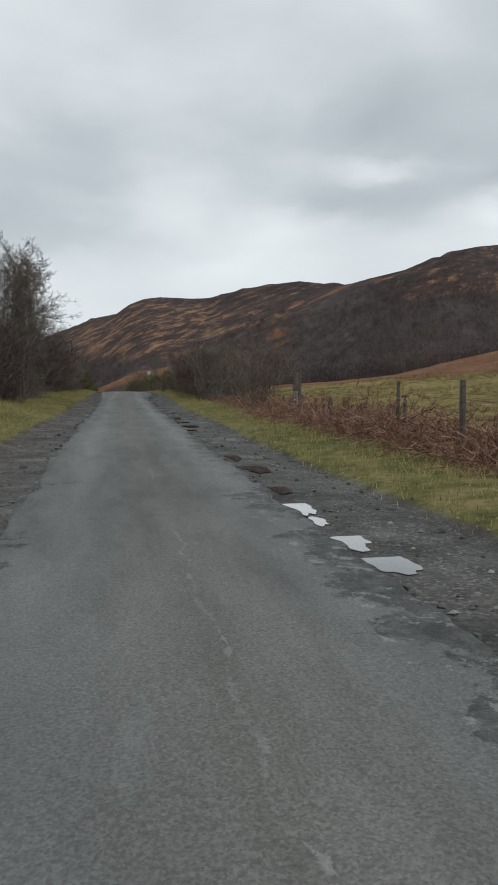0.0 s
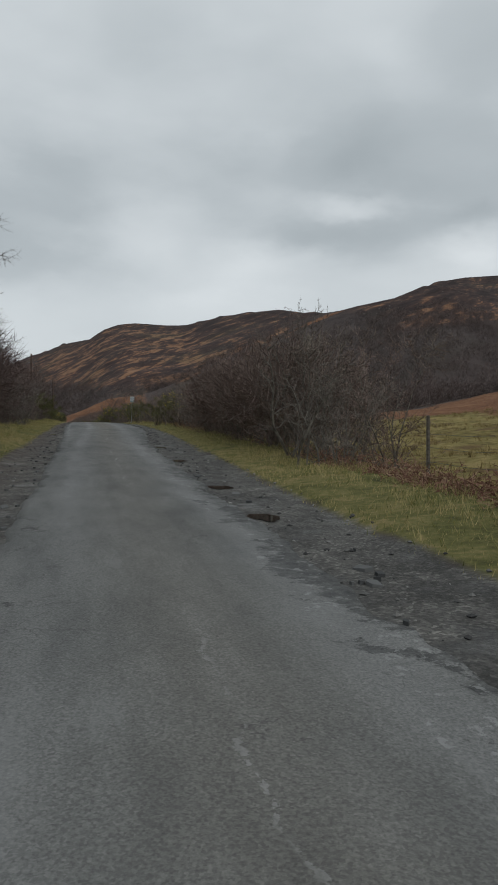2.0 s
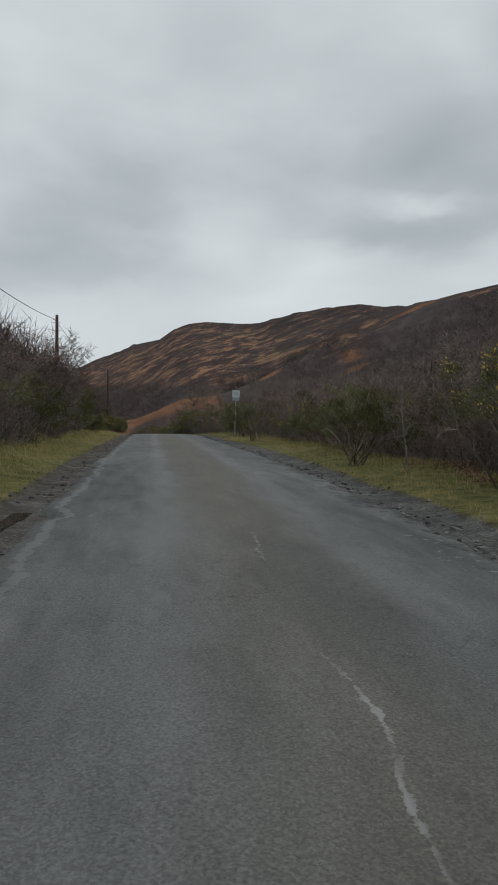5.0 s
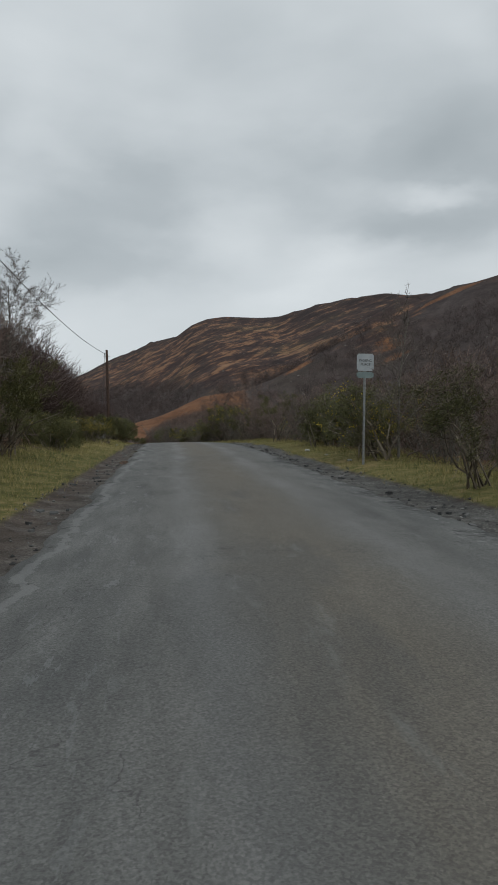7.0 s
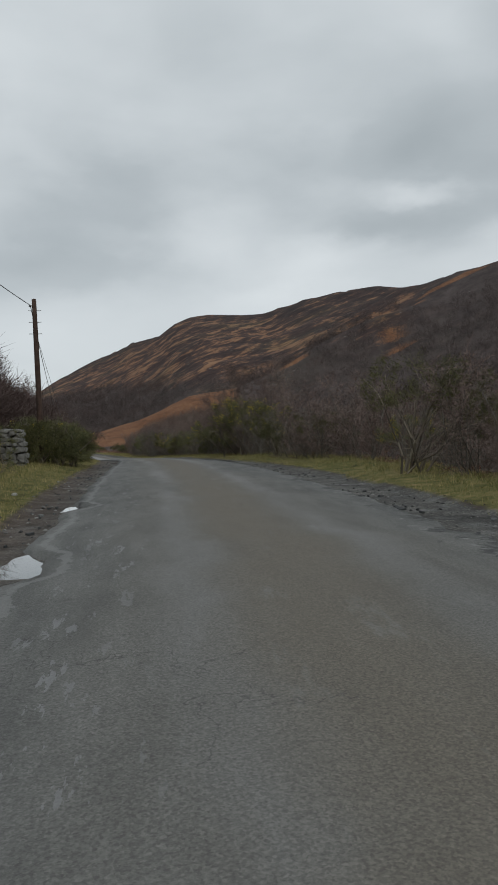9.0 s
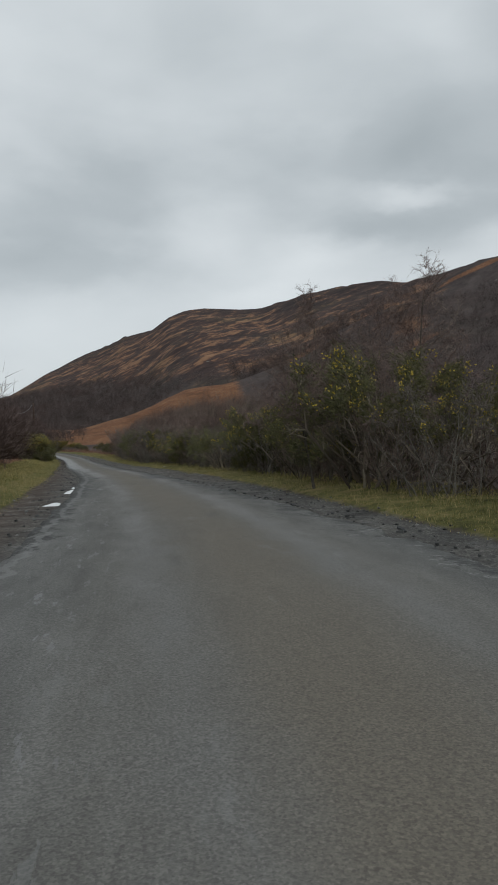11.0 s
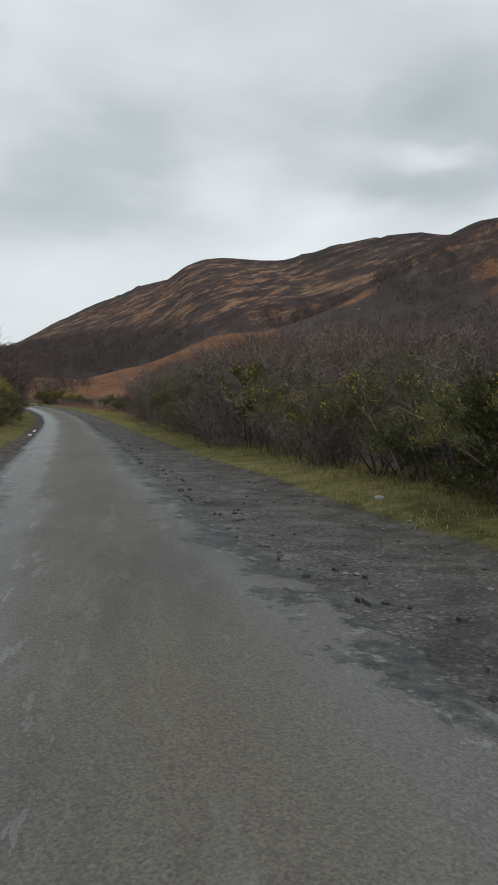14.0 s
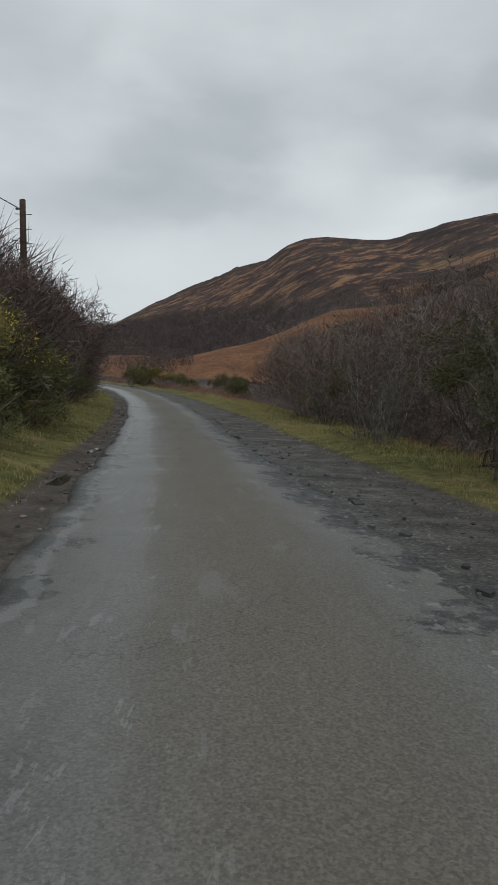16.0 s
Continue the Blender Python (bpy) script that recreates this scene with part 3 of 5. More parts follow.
def height(x, y):
    """The ground's height."""
    x, y = np.asarray(x, float), np.asarray(y, float)
    yy = np.clip(y, -60, 300)
    right, left = x - smooth(yy, TURF_R), smooth(yy, TURF_L) - x
    d = np.maximum(np.maximum(right, left), 0)
    z = level(yy)
    near = np.where(d > 0, 0.09 * np.minimum(d, 1.2), -0.06)
    near = near + np.where(left > 0, 0.10 * np.clip(left - 0.5, 0, 4) + 0.11 * np.clip(left - 6, 0, 40) * np.clip((yy - 60) / 90, 0.15, 1.6), 0)
    near = near + np.where(right > 0, -0.10 * np.clip(right - 1.8, 0, 3.5) + np.clip(right - 7, 0, 120) * np.interp(yy, (85, 135, 185), (0.092, 0.06, 0.02)) + 0.14 * np.clip(right - 38, 0, 60) * np.interp(yy, (110, 170), (1, 0.2)), 0)
    near = near + np.clip(d / 3, 0, 1) * (0.10 * lumps(x, y, 1.7) + 0.16 * lumps(x, y, 5.0, 3.0) + 0.4 * np.clip(d / 30, 0, 1) * lumps(x, y, 19.0, 1.0))
    r, az = np.hypot(x, y), np.degrees(np.arctan2(x, y))
    ra, rd, rh = zip(*RIDGE)
    rr, hh = np.interp(az, ra, rd), np.interp(az, ra, rh)
    east = np.clip((az + 1.5) / 4.5, 0, 1)
    hill = hh * (east * np.interp(r / rr, *zip(*RISE)) + (1 - east) * np.interp(r / rr, *zip(*RISE_LEFT)))
    rug = np.clip(hill / 40, 0, 1) * np.clip((hh - 10) / 60, 0, 1)
    hill = hill + rug * np.clip(1.25 - r / rr, 0.06, 0.5) * 2 * (1.6 * lumps(x, y, 52.0, 2.0) + 1.3 * lumps(x, y, 19.0, 5.0) + 0.7 * lumps(x, y, 7.0, 7.0))
    # the bracken knoll beyond the bend, and the spur to its right
    knoll = (np.interp(x, *zip(*CREST)) + 5.4) * np.exp(-((y - 330 - 0.1 * x) / np.where(y < 330, 26, 34)) ** 2) * np.clip((150 - x) / 60, 0, 1)
    # a nearer shoulder of the hill
    hill = hill - 12 * np.exp(-((az - 21.5) / 4.5) ** 2) * np.clip((r - 330) / 100, 0, 1) * np.clip(hill / 30, 0, 1)
    hill = hill + 18 * np.exp(-(((x - 125) / np.where(x < 125, 50, 70)) ** 2 + ((y - 365) / 60) ** 2))
    off_road = np.maximum(np.clip((d - 4) / 30, 0, 1), np.clip((y - 296) / 40, 0, 1))
    hill, knoll = hill * off_road, np.maximum(knoll - hill * 0.6, 0) * off_road
    far = np.clip((r - 1500) / 1500, 0, 1)
    return z + near * np.clip(1.3 - d / 260, 0.0, 1) + hill + knoll + far * 95 * (0.6 + 0.4 * np.sin(az * 0.35 + 1.0) * np.sin(az * 0.13))


def at_z(x, y):
    return float(height(x, y))


def mesh_of(name, verts, faces, mat, smooth_faces=False):
    me = bpy.data.meshes.new(name)
    me.from_pydata(verts, [], faces)
    me.materials.append(mat)
    if smooth_faces:
        me.polygons.foreach_set("use_smooth", np.ones(len(me.polygons), bool))
    me.update()
    return me


def grid_faces(rows, cols):
    i = np.arange(rows - 1)[:, None] * cols + np.arange(cols - 1)[None, :]
    return np.stack([i, i + 1, i + cols + 1, i + cols], -1).reshape(-1, 4).tolist()


def paint(me, name, rgb):
    a = me.color_attributes.new(name, "FLOAT_COLOR", "POINT")
    a.data.foreach_set("color", np.concatenate([rgb, np.ones((len(rgb), 1))], 1).astype(np.float32).ravel())


def build_ground():
    ys = np.concatenate([-np.geomspace(900, 16, 22), np.arange(-15, 292, 0.55), 292 + np.cumsum(np.geomspace(0.7, 260, 160))])
    ys = ys[ys < 4200]
    side = np.concatenate([np.arange(0.0, 7.5, 0.28), 7.5 + np.cumsum(np.geomspace(0.32, 330, 80))])
    side = side[side < 4200]
    ds = np.concatenate([-side[:0:-1], side])
    yy, dd = np.meshgrid(ys, ds, indexing="ij")
    c = middle(np.clip(ys, -40, 292))[:, None]
    xx = dd + c * np.clip(1.2 - np.abs(dd) / 400, 0, 1)
    zz = height(xx, yy)
    ty = np.clip(yy, -40, 300)
    right, left = xx - smooth(ty, TURF_R), smooth(ty, TURF_L) - xx
    d = np.maximum(right, left)
    on = (yy < 300) & (d < 4)
    gravel = np.clip(0.5 - d / 0.5, 0, 1) * on
    turf = np.clip(0.5 + d / 0.5, 0, 1) * np.clip((3.3 + 0.6 * lumps(xx, yy, 3.0) - d) / 0.8, 0, 1) * (yy < 300)
    # the pasture behind the fence
    field = np.clip((xx - 6.0) / 2, 0, 1) * np.clip((33 + 7 * lumps(xx, yy, 14.0) - xx) / 6, 0, 1) * np.clip((76 + 12 * lumps(xx, yy, 17.0, 2.0) - yy) / 9, 0, 1) * np.clip((yy + 60) / 8, 0, 1)
    turf = np.maximum(turf, field)
    u, v = (xx - 2) / 46, (yy - 311) / 31
    fern = np.clip(3.0 * (1.0 - u * u - v * v) + 0.4 * lumps(xx, yy, 9.0), 0, 1) * np.clip((27 + 3 * lumps(xx, yy, 6.0) - xx) / 4, 0, 1)
    fern = np.maximum(fern, np.clip((d - 1.6 + 0.8 * lumps(xx, yy, 2.2, 4.0)) / 1.5, 0, 1) * np.clip((7 - d) / 3, 0, 1) * 0.6 * (yy < 300) * (1 - field))
    fern = np.maximum(fern, np.clip((xx - 16) / 5, 0, 1) * np.clip((92 + 16 * lumps(xx, yy, 21.0, 3.0) - xx) / 22, 0, 1) * np.clip((128 + 18 * lumps(xx, yy, 19.0, 6.0) - yy) / 24, 0, 1) * np.clip(yy + 60, 0, 1))
    # the bright tongue of dead bracken up the flank
    w = (xx - 45 - (yy - 330) * 0.35 - 2.5 * lumps(xx, yy, 8.0, 1.0)) / 3.2
    fern = np.maximum(fern, np.clip(1.2 - w * w - ((yy - 345) / 30) ** 2 + 0.6 * lumps(xx, yy, 5.0), 0, 1))
    # red bracken below the crest of the nearer shoulder
    ra, rd, rh = zip(*RIDGE)
    az = np.degrees(np.arctan2(xx, yy))
    rim = np.hypot(xx, yy) / np.interp(az, ra, rd)
    for (xa, ya), (xb, yb), wide in (((66, 298), (82, 342), 2.0), ((82, 342), (97, 352), 2.8), ((97, 352), (116, 356), 3.2), ((116, 356), (150, 374), 1.8)):
        k = np.clip(((xx - xa) * (xb - xa) + (yy - ya) * (yb - ya)) / ((xb - xa) ** 2 + (yb - ya) ** 2), 0, 1)
        w = np.hypot(xx - xa - k * (xb - xa), yy - ya - k * (yb - ya)) / wide
        fern = np.maximum(fern, np.clip(1.3 - w + 0.9 * lumps(xx, yy, 4.0, 3.0) + 0.5 * lumps(xx, yy, 9.0, 1.0), 0, 1))
    me = mesh_of("ground", np.stack([xx, yy, zz], -1).reshape(-1, 3).tolist(), grid_faces(len(ys), len(ds)), GROUND, True)
    paint(me, "cover", np.stack([gravel, turf, fern], -1).reshape(-1, 3))
    mud = np.maximum(np.clip(left + 1.2, 0, 1) * (left > -2), 0.4 * np.clip(right + 1.5, 0, 1) * (yy > 150)) * (0.6 + 0.4 * np.clip((yy - 62) / 25, 0, 1))
    tree_line = np.interp(az, *zip(*WOODLINE)) + 0.025 * lumps(xx, yy, 30.0, 4.0) + 0.012 * lumps(xx, yy, 9.0, 1.0)
    foot = np.clip((tree_line - rim) / 0.05, 0, 1)
    crest = np.clip((rim - 0.87 + 0.05 * lumps(xx, yy, 40.0, 2.0)) / 0.1, 0, 1)
    crest = np.maximum(crest, np.clip((xx - 88) / 14, 0, 1) * np.clip((yy - 290) / 30, 0, 1) * 0.8)
    paint(me, "pasture", np.stack([field, mud, crest], -1).reshape(-1, 3))
    paint(me, "slope", np.stack([foot, 0 * foot, 0 * foot], -1).reshape(-1, 3))
    tagged(new("ground", me), "heather moor, turf verges and dark gravel shoulders", "ground", kind="structure")


def build_road():
    ys = np.arange(-14, 292, 0.14)
    n = 34
    s = np.linspace(0, 1, n)
    lo, hi = smooth(ys, TAR_L), smooth(ys, TAR_R)
    flat = 0 * ys
    lo = lo + 0.035 * lumps(ys, flat, 0.16) + 0.05 * lumps(ys, flat, 0.45, 4.0) + 0.06 * lumps(ys, flat, 1.3, 4.0) + 0.14 * np.clip(lumps(ys, ys * 0.3, 0.7, 2.0), 0, 1) ** 2
    hi = hi + 0.04 * lumps(ys, flat, 0.15, 9.0) + 0.06 * lumps(ys, flat, 0.4, 6.0) + 0.07 * lumps(ys, flat, 1.5, 6.0) - 0.22 * np.clip(lumps(ys, ys * 0.2, 0.6, 8.0), 0, 1) ** 2
    for y, deep, long in ((101.5, 0.24, 0.8), (105.2, 0.2, 0.6), (109.7, 0.3, 0.8), (115.0, 0.26, 0.6)):
        lo = lo + deep * np.exp(-((ys - y) / long) ** 4)
    xx = lo[:, None] + (hi - lo)[:, None] * s
    yy = np.repeat(ys[:, None], n, 1)
    e = np.minimum(s, 1 - s)[None, :] * (hi - lo)[:, None]
    zz = level(ys)[:, None] + 0.045 * np.clip(e / 1.2, 0, 1) + 0.006 * lumps(xx, yy, 0.4) + 0.012 * lumps(xx, yy, 1.6, 3.0) - 0.02 * (e < 0.05)
    # edge of the slab drops to the gravel
    zz[:, 0] -= 0.12
    zz[:, -1] -= 0.12
    off = (xx - 0.5 * (lo + hi)[:, None])
    crown = np.exp(-((off - 0.1) / np.interp(yy, (60, 110), (0.55, 1.25))) ** 2) * np.interp(yy, (40, 85), (0.3, 1.0))
    track = np.exp(-((off - 0.95) / 0.3) ** 2) + np.exp(-((off + 0.8) / 0.3) ** 2)
    worn = np.clip(1.0 - e / 0.95, 0, 1) * (0.62 + 0.38 * np.clip(lumps(xx, yy, 4.0, 5.0) + 0.3, 0, 1))
    worn = worn * (1 - 0.55 * (off < 0) * np.clip((138 - yy) / 10, 0, 1))
    far = np.clip((yy - 140) / 8, 0, 1) * np.clip((214 - yy) / 14, 0, 1)
    out = (1 - s)[None, :] * (hi - lo)[:, None]
    worn = np.maximum(worn, far * 0.55 * np.exp(-((out - 0.35) / 0.4) ** 2))
    worn = np.maximum(worn, np.clip(1.0 - s[None, :] * (hi - lo)[:, None] / 1.4, 0, 1) * np.clip(1 - np.abs(yy - 153) / 9, 0, 1))
    worn = np.maximum(worn, 0.85 * np.exp(-(((xx - 0.35) / 0.75) ** 4 + ((yy - 154.5) / 3.2) ** 4)))
    me = mesh_of("road", np.stack([xx, yy, zz], -1).reshape(-1, 3).tolist(), grid_faces(len(ys), n), ROAD, True)
    paint(me, "wear", np.stack([crown, np.clip(track, 0, 1), worn], -1).reshape(-1, 3))
    paint(me, "lane", np.stack([off / 8 + 0.5, s[None, :] * (hi - lo)[:, None] / 8, out / 8], -1).reshape(-1, 3))
    tagged(new("road", me), "worn grey single-track tarmac road with crumbling edges", "road", kind="structure")


build_ground()
build_road()


# ---- small helpers for things ----
def part(name, data, parent, label=""):
    ob = new(name, data)
    ob.parent = parent
    return tagged(ob, label) if label else ob


def thing(name, label, category, group="", kind=""):
    return tagged(new(name), label, category, group, kind)


class Shape:
    """Collects tubes, spikes and slivers into one mesh."""

    def __init__(self):
        self.v, self.f = [], []

    def tube(self, a, b, ra, rb, sides=3):
        a, b = np.asarray(a, float), np.asarray(b, float)
        w = b - a
        w = w / (np.linalg.norm(w) + 1e-9)
        p = np.cross(w, (0, 0, 1) if abs(w[2]) < 0.9 else (1, 0, 0))
        p /= np.linalg.norm(p)
        q = np.cross(w, p)
        k = len(self.v)
        for c, r in ((a, ra), (b, rb)):
            for i in range(sides):
                t = 2 * math.pi * i / sides
                self.v.append(tuple(c + r * (math.cos(t) * p + math.sin(t) * q)))
        for i in range(sides):
            j = (i + 1) % sides
            self.f.append((k + i, k + j, k + sides + j, k + sides + i))

    def spike(self, a, b, r):
        """A thin three-sided twig or spine that ends in a point."""
        a, b = np.asarray(a, float), np.asarray(b, float)
        w = b - a
        p = np.cross(w, (0.3, 0.2, 1.0))
        p *= r / (np.linalg.norm(p) + 1e-9)
        q = np.cross(w, p)
        q *= r / (np.linalg.norm(q) + 1e-9)
        k = len(self.v)
        self.v += [tuple(a + p), tuple(a - 0.5 * p + 0.87 * q), tuple(a - 0.5 * p - 0.87 * q), tuple(b)]
        self.f += [(k, k + 1, k + 3), (k + 1, k + 2, k + 3), (k + 2, k, k + 3)]

    def sliver(self, a, b, r):
        """The finest twiglet."""
        a, b = np.asarray(a, float), np.asarray(b, float)
        p = np.cross(b - a, (0.35, 0.8, 0.5))
        p *= r / (np.linalg.norm(p) + 1e-9)
        k = len(self.v)
        self.v += [tuple(a + p), tuple(a - p), tuple(b)]
        self.f.append((k, k + 1, k + 2))

    def box(self, c, size, turn=0.0):
        cs, sn = math.cos(turn), math.sin(turn)
        k = len(self.v)
        for sx in (-0.5, 0.5):
            for sy in (-0.5, 0.5):
                for sz in (-0.5, 0.5):
                    x, y = sx * size[0], sy * size[1]
                    self.v.append((c[0] + x * cs - y * sn, c[1] + x * sn + y * cs, c[2] + sz * size[2]))
        self.f += [tuple(k + i for i in q) for q in ((0, 1, 3, 2), (4, 6, 7, 5), (0, 4, 5, 1), (2, 3, 7, 6), (0, 2, 6, 4), (1, 5, 7, 3))]

    def mesh(self, name, mat, sm=False):
        return mesh_of(name, self.v, self.f, mat, sm)


def swerve(rng, w, much):
    w = w + rng.normal(0, much, 3)
    return w / np.linalg.norm(w)


def spray(rng, wood, twigs, a, w, length, r, fine, droop=0.0, bend=0.2, few=5, slim=1.0):
    """A side branch of three bent pieces with twigs and twiglets all along it."""
    for i in range(3):
        w = swerve(rng, w + np.array((0, 0, -droop)), bend)
        b = a + w * length / 3
        wood.tube(a, b, r * (1 - i / 3.4), r * (1 - (i + 1) / 3.4))
        for _ in range(fine):
            o = a + (b - a) * rng.random()
            s = swerve(rng, w, 0.55)
            e = o + s * length * rng.uniform(0.25, 0.5)
            twigs.spike(o, e, 0.0085 * slim)
            for _ in range(few):
                p = o + (e - o) * rng.uniform(0.15, 0.95)
                twigs.sliver(p, p + swerve(rng, s, 0.6) * length * rng.uniform(0.14, 0.32), 0.0066 * slim * (5 / few) ** 0.6)
        a = b


def bare_shrub(name, label, seed, tall, stems, bark, twig, sides=10, fine=2, lean=0.4, thick=0.02, few=4, slim=1.0):
    """A leafless thicket shrub: crooked stems from the ground, thick with side branches and fine twigs."""
    rng = np.random.default_rng(seed)
    wood, twigs = Shape(), Shape()
    for _ in range(stems):
        a = np.array((*rng.normal(0, 0.22, 2), -0.15))
        w = swerve(rng, np.array((*rng.normal(0, lean, 2), 1.0)), 0.05)
        h, r, n = tall * rng.uniform(0.62, 0.85), thick * rng.uniform(0.7, 1.3), 6
        for i in range(n):
            w = swerve(rng, w + np.array((0, 0, 0.14)), 0.17)
            b = a + w * h / n
            wood.tube(a, b, r * (1 - 0.85 * i / n), r * (1 - 0.85 * (i + 1) / n), 4)
            for _ in range(max(1, round(sides / 5))):
                o = a + (b - a) * rng.random()
                side = swerve(rng, np.array((*rng.normal(0, 0.8, 2), 0.75)), 0.2)
                spray(rng, wood, twigs, o, side, tall * rng.uniform(0.16, 0.30) * (1.15 - 0.5 * i / n), r * 0.4, fine, few=few, slim=slim)
            a = b
        for _ in range(4):
            spray(rng, wood, twigs, a, swerve(rng, w, 0.45), tall * 0.13, r * 0.14, fine, few=few, slim=slim)
    ob = thing(name, label, "shrub", "roadside scrub")
    part("stem", wood.mesh("stem", bark), ob)
    part("crown", twigs.mesh("crown", twig), ob)
    return ob


def bare_tree(seed, tall, label, bark, twig, limbs=3, fine=3, droop=0.06, low=3):
    """A birch: one tapering trunk, rising limbs and a cloud of fine twigs."""
    rng = np.random.default_rng(seed)
    trunk, twigs = Shape(), Shape()
    a, w = np.array((0, 0, -0.2)), np.array((0.03, 0.0, 1.0))
    r, n = tall * 0.010, 12
    for i in range(n):
        w = swerve(rng, w + np.array((0, 0, 0.25)), 0.08)
        b = a + w * tall * 0.85 / n
        trunk.tube(a, b, r * (1 - 0.85 * i / n), r * (1 - 0.85 * (i + 1) / n), 6)
        if i >= low:
            for _ in range(limbs):
                side = swerve(rng, np.array((*rng.normal(0, 0.75, 2), 0.8)), 0.1)
                c, q, lim = a + (b - a) * rng.random(), side, tall * 0.33 * (1.2 - 0.75 * i / n)
                for k in range(4):
                    q = swerve(rng, q + np.array((0, 0, 0.05)), 0.16)
                    e = c + q * lim / 4
                    trunk.tube(c, e, r * 0.4 * (1.1 - i / n) * (1 - k / 4.5), r * 0.4 * (1.1 - i / n) * (1 - (k + 1) / 4.5))
                    for _ in range(2):
                        spray(rng, twigs, twigs, e, swerve(rng, q, 0.6), lim * rng.uniform(0.3, 0.5), 0.008, fine, droop, slim=0.55)
                    c = e
        a = b
    ob = thing("birch_tree", label, "tree", "bare roadside trees")
    part("trunk", trunk.mesh("trunk", bark, True), ob)
    part("crown", twigs.mesh("crown", twig), ob)
    return ob


def gorse_bush(seed, tall, wide, flowers, label, tufts=190, leggy=0.35, dome=False, low=0.3, spine=0.0068):
    """Gorse: grey crooked stems, spiny dark tufts round the outside, yellow flowers on some."""
    rng = np.random.default_rng(seed)
    wood, green, gold = Shape(), Shape(), Shape()
    heads = []
    for _ in range(11):
        a = np.array((*rng.normal(0, 0.12 * wide, 2), -0.1))
        w = swerve(rng, np.array((*rng.normal(0, 0.36, 2), 1.0)), 0.05)
        n = 5
        r = 0.026
        for i in range(n):
            w = swerve(rng, w, 0.22)
            b = a + w * tall * rng.uniform(0.75, 1.0) / n
            wood.tube(a, b, r * (1 - 0.7 * i / n), r * (1 - 0.7 * (i + 1) / n))
            a = b
            for _ in range(2):
                s = swerve(rng, w, 0.7)
                e = b + s * rng.uniform(0.15, 0.45)
                wood.spike(b, e, 0.008)
                for _ in range(3):
                    q = b + (e - b) * rng.random()
                    wood.spike(q, q + swerve(rng, s, 0.8) * rng.uniform(0.12, 0.35), 0.005)
                if i >= n * leggy:
                    heads.append(e)
    if dome:
        # a mound of lobes instead of loose heads on long stems
        heads = []
        for _ in range(14):
            t = rng.uniform(0, 6.28)
            lobe = np.array((0.62 * wide * rng.random() ** 0.5 * math.cos(t), 0.62 * wide * rng.random() ** 0.5 * math.sin(t), tall * rng.uniform(low, 0.78)))
            lobe[2] *= 1.1 - 0.45 * np.hypot(lobe[0], lobe[1]) / wide
            for _ in range(tufts // 14 + 1):
                u = rng.normal(0, 1, 3)
                u[2] = abs(u[2]) * 0.8 + 0.1 * u[2]
                heads.append(lobe + u / np.linalg.norm(u) * tall * 0.2 * rng.uniform(0.75, 1.1))
        rng.shuffle(heads)
    for k in range(tufts):
        h = heads[k % len(heads)] + rng.normal(0, 0.06, 3) + rng.normal(0, 1, 3) * (0.04 * wide, 0.04 * wide, 0.03)
        out = swerve(rng, np.array((h[0] * 0.7, h[1] * 0.7, 0.65)), 0.35)
        for _ in range(38):
            w = swerve(rng, out, 0.8)
            o = h + rng.normal(0, 0.065, 3)
            green.sliver(o, o + w * rng.uniform(0.045, 0.12), spine)
        if rng.random() < flowers:
            for _ in range(8 if flowers < 0.5 else 3):
                o = h + out * rng.uniform(0.05, 0.22) + rng.normal(0, 0.045, 3)
                gold.spike(o, o + swerve(rng, out, 0.5) * 0.04, 0.012)
    ob = thing("gorse_bush", label, "shrub", "roadside gorse")
    part("stem", wood.mesh("stem", DEADWOOD), ob)
    part("foliage", green.mesh("foliage", GOLD_GORSE if flowers > 0.5 else GORSE), ob)
    if gold.v:
        tagged(part("blossom", gold.mesh("blossom", FLOWER), ob, "small bright yellow flowers"), kind="stuff")
    return ob


def put(ob, x, y, turn, size, sink=0.0, used=set()):
    """Stands a thing on the ground: the pattern itself the first time, copies afterwards."""
    m = Matrix.Translation((x, y, at_z(x, y) - sink)) @ Matrix.Rotation(turn, 4, "Z") @ Matrix.Scale(size, 4)
    if ob.name not in used:
        used.add(ob.name)
        ob.matrix_basis = m
        return ob
    c = copy_thing(ob, pose(0, 0, 0))
    c.matrix_basis = m
    return c


rng = np.random.default_rng(11)
SCRUB = [bare_shrub("bare_shrub", "dense leafless brown roadside shrub with fine twigs", 20 + k, 3.5, 6, LICHEN_BARK, TWIG, 10, 2, 0.4, 0.02, 4, 0.75) for k in range(4)]
STEMMY = [bare_shrub("bare_shrub", "leafless grey-stemmed shrub with many upright crooked stems", 40 + k, 2.9, 9, PALE_BARK, PALE_TWIG, 5, 1, 0.3, 0.017) for k in range(3)]
GORSE_KIND = [gorse_bush(60, 2.2, 1.5, 0.0, "dark green spiny gorse bush on leggy stems", 210, 0.45), gorse_bush(61, 2.3, 1.5, 0.24, "dark green gorse bush dotted with yellow flowers", 210, 0.45), gorse_bush(62, 1.7, 1.7, 0.22, "gorse bush covered in bright yellow flowers", 190, 0.2), gorse_bush(63, 2.3, 1.7, 0.52, "rounded gorse bush with golden flowering tips", 330, 0.3, True), gorse_bush(64, 2.1, 1.6, 0.05, "rounded olive-green gorse bush with few flowers", 300, 0.3, True)]
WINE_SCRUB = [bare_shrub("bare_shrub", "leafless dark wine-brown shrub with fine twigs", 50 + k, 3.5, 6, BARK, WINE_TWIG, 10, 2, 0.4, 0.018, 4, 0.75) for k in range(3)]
ALL = SCRUB + STEMMY + GORSE_KIND
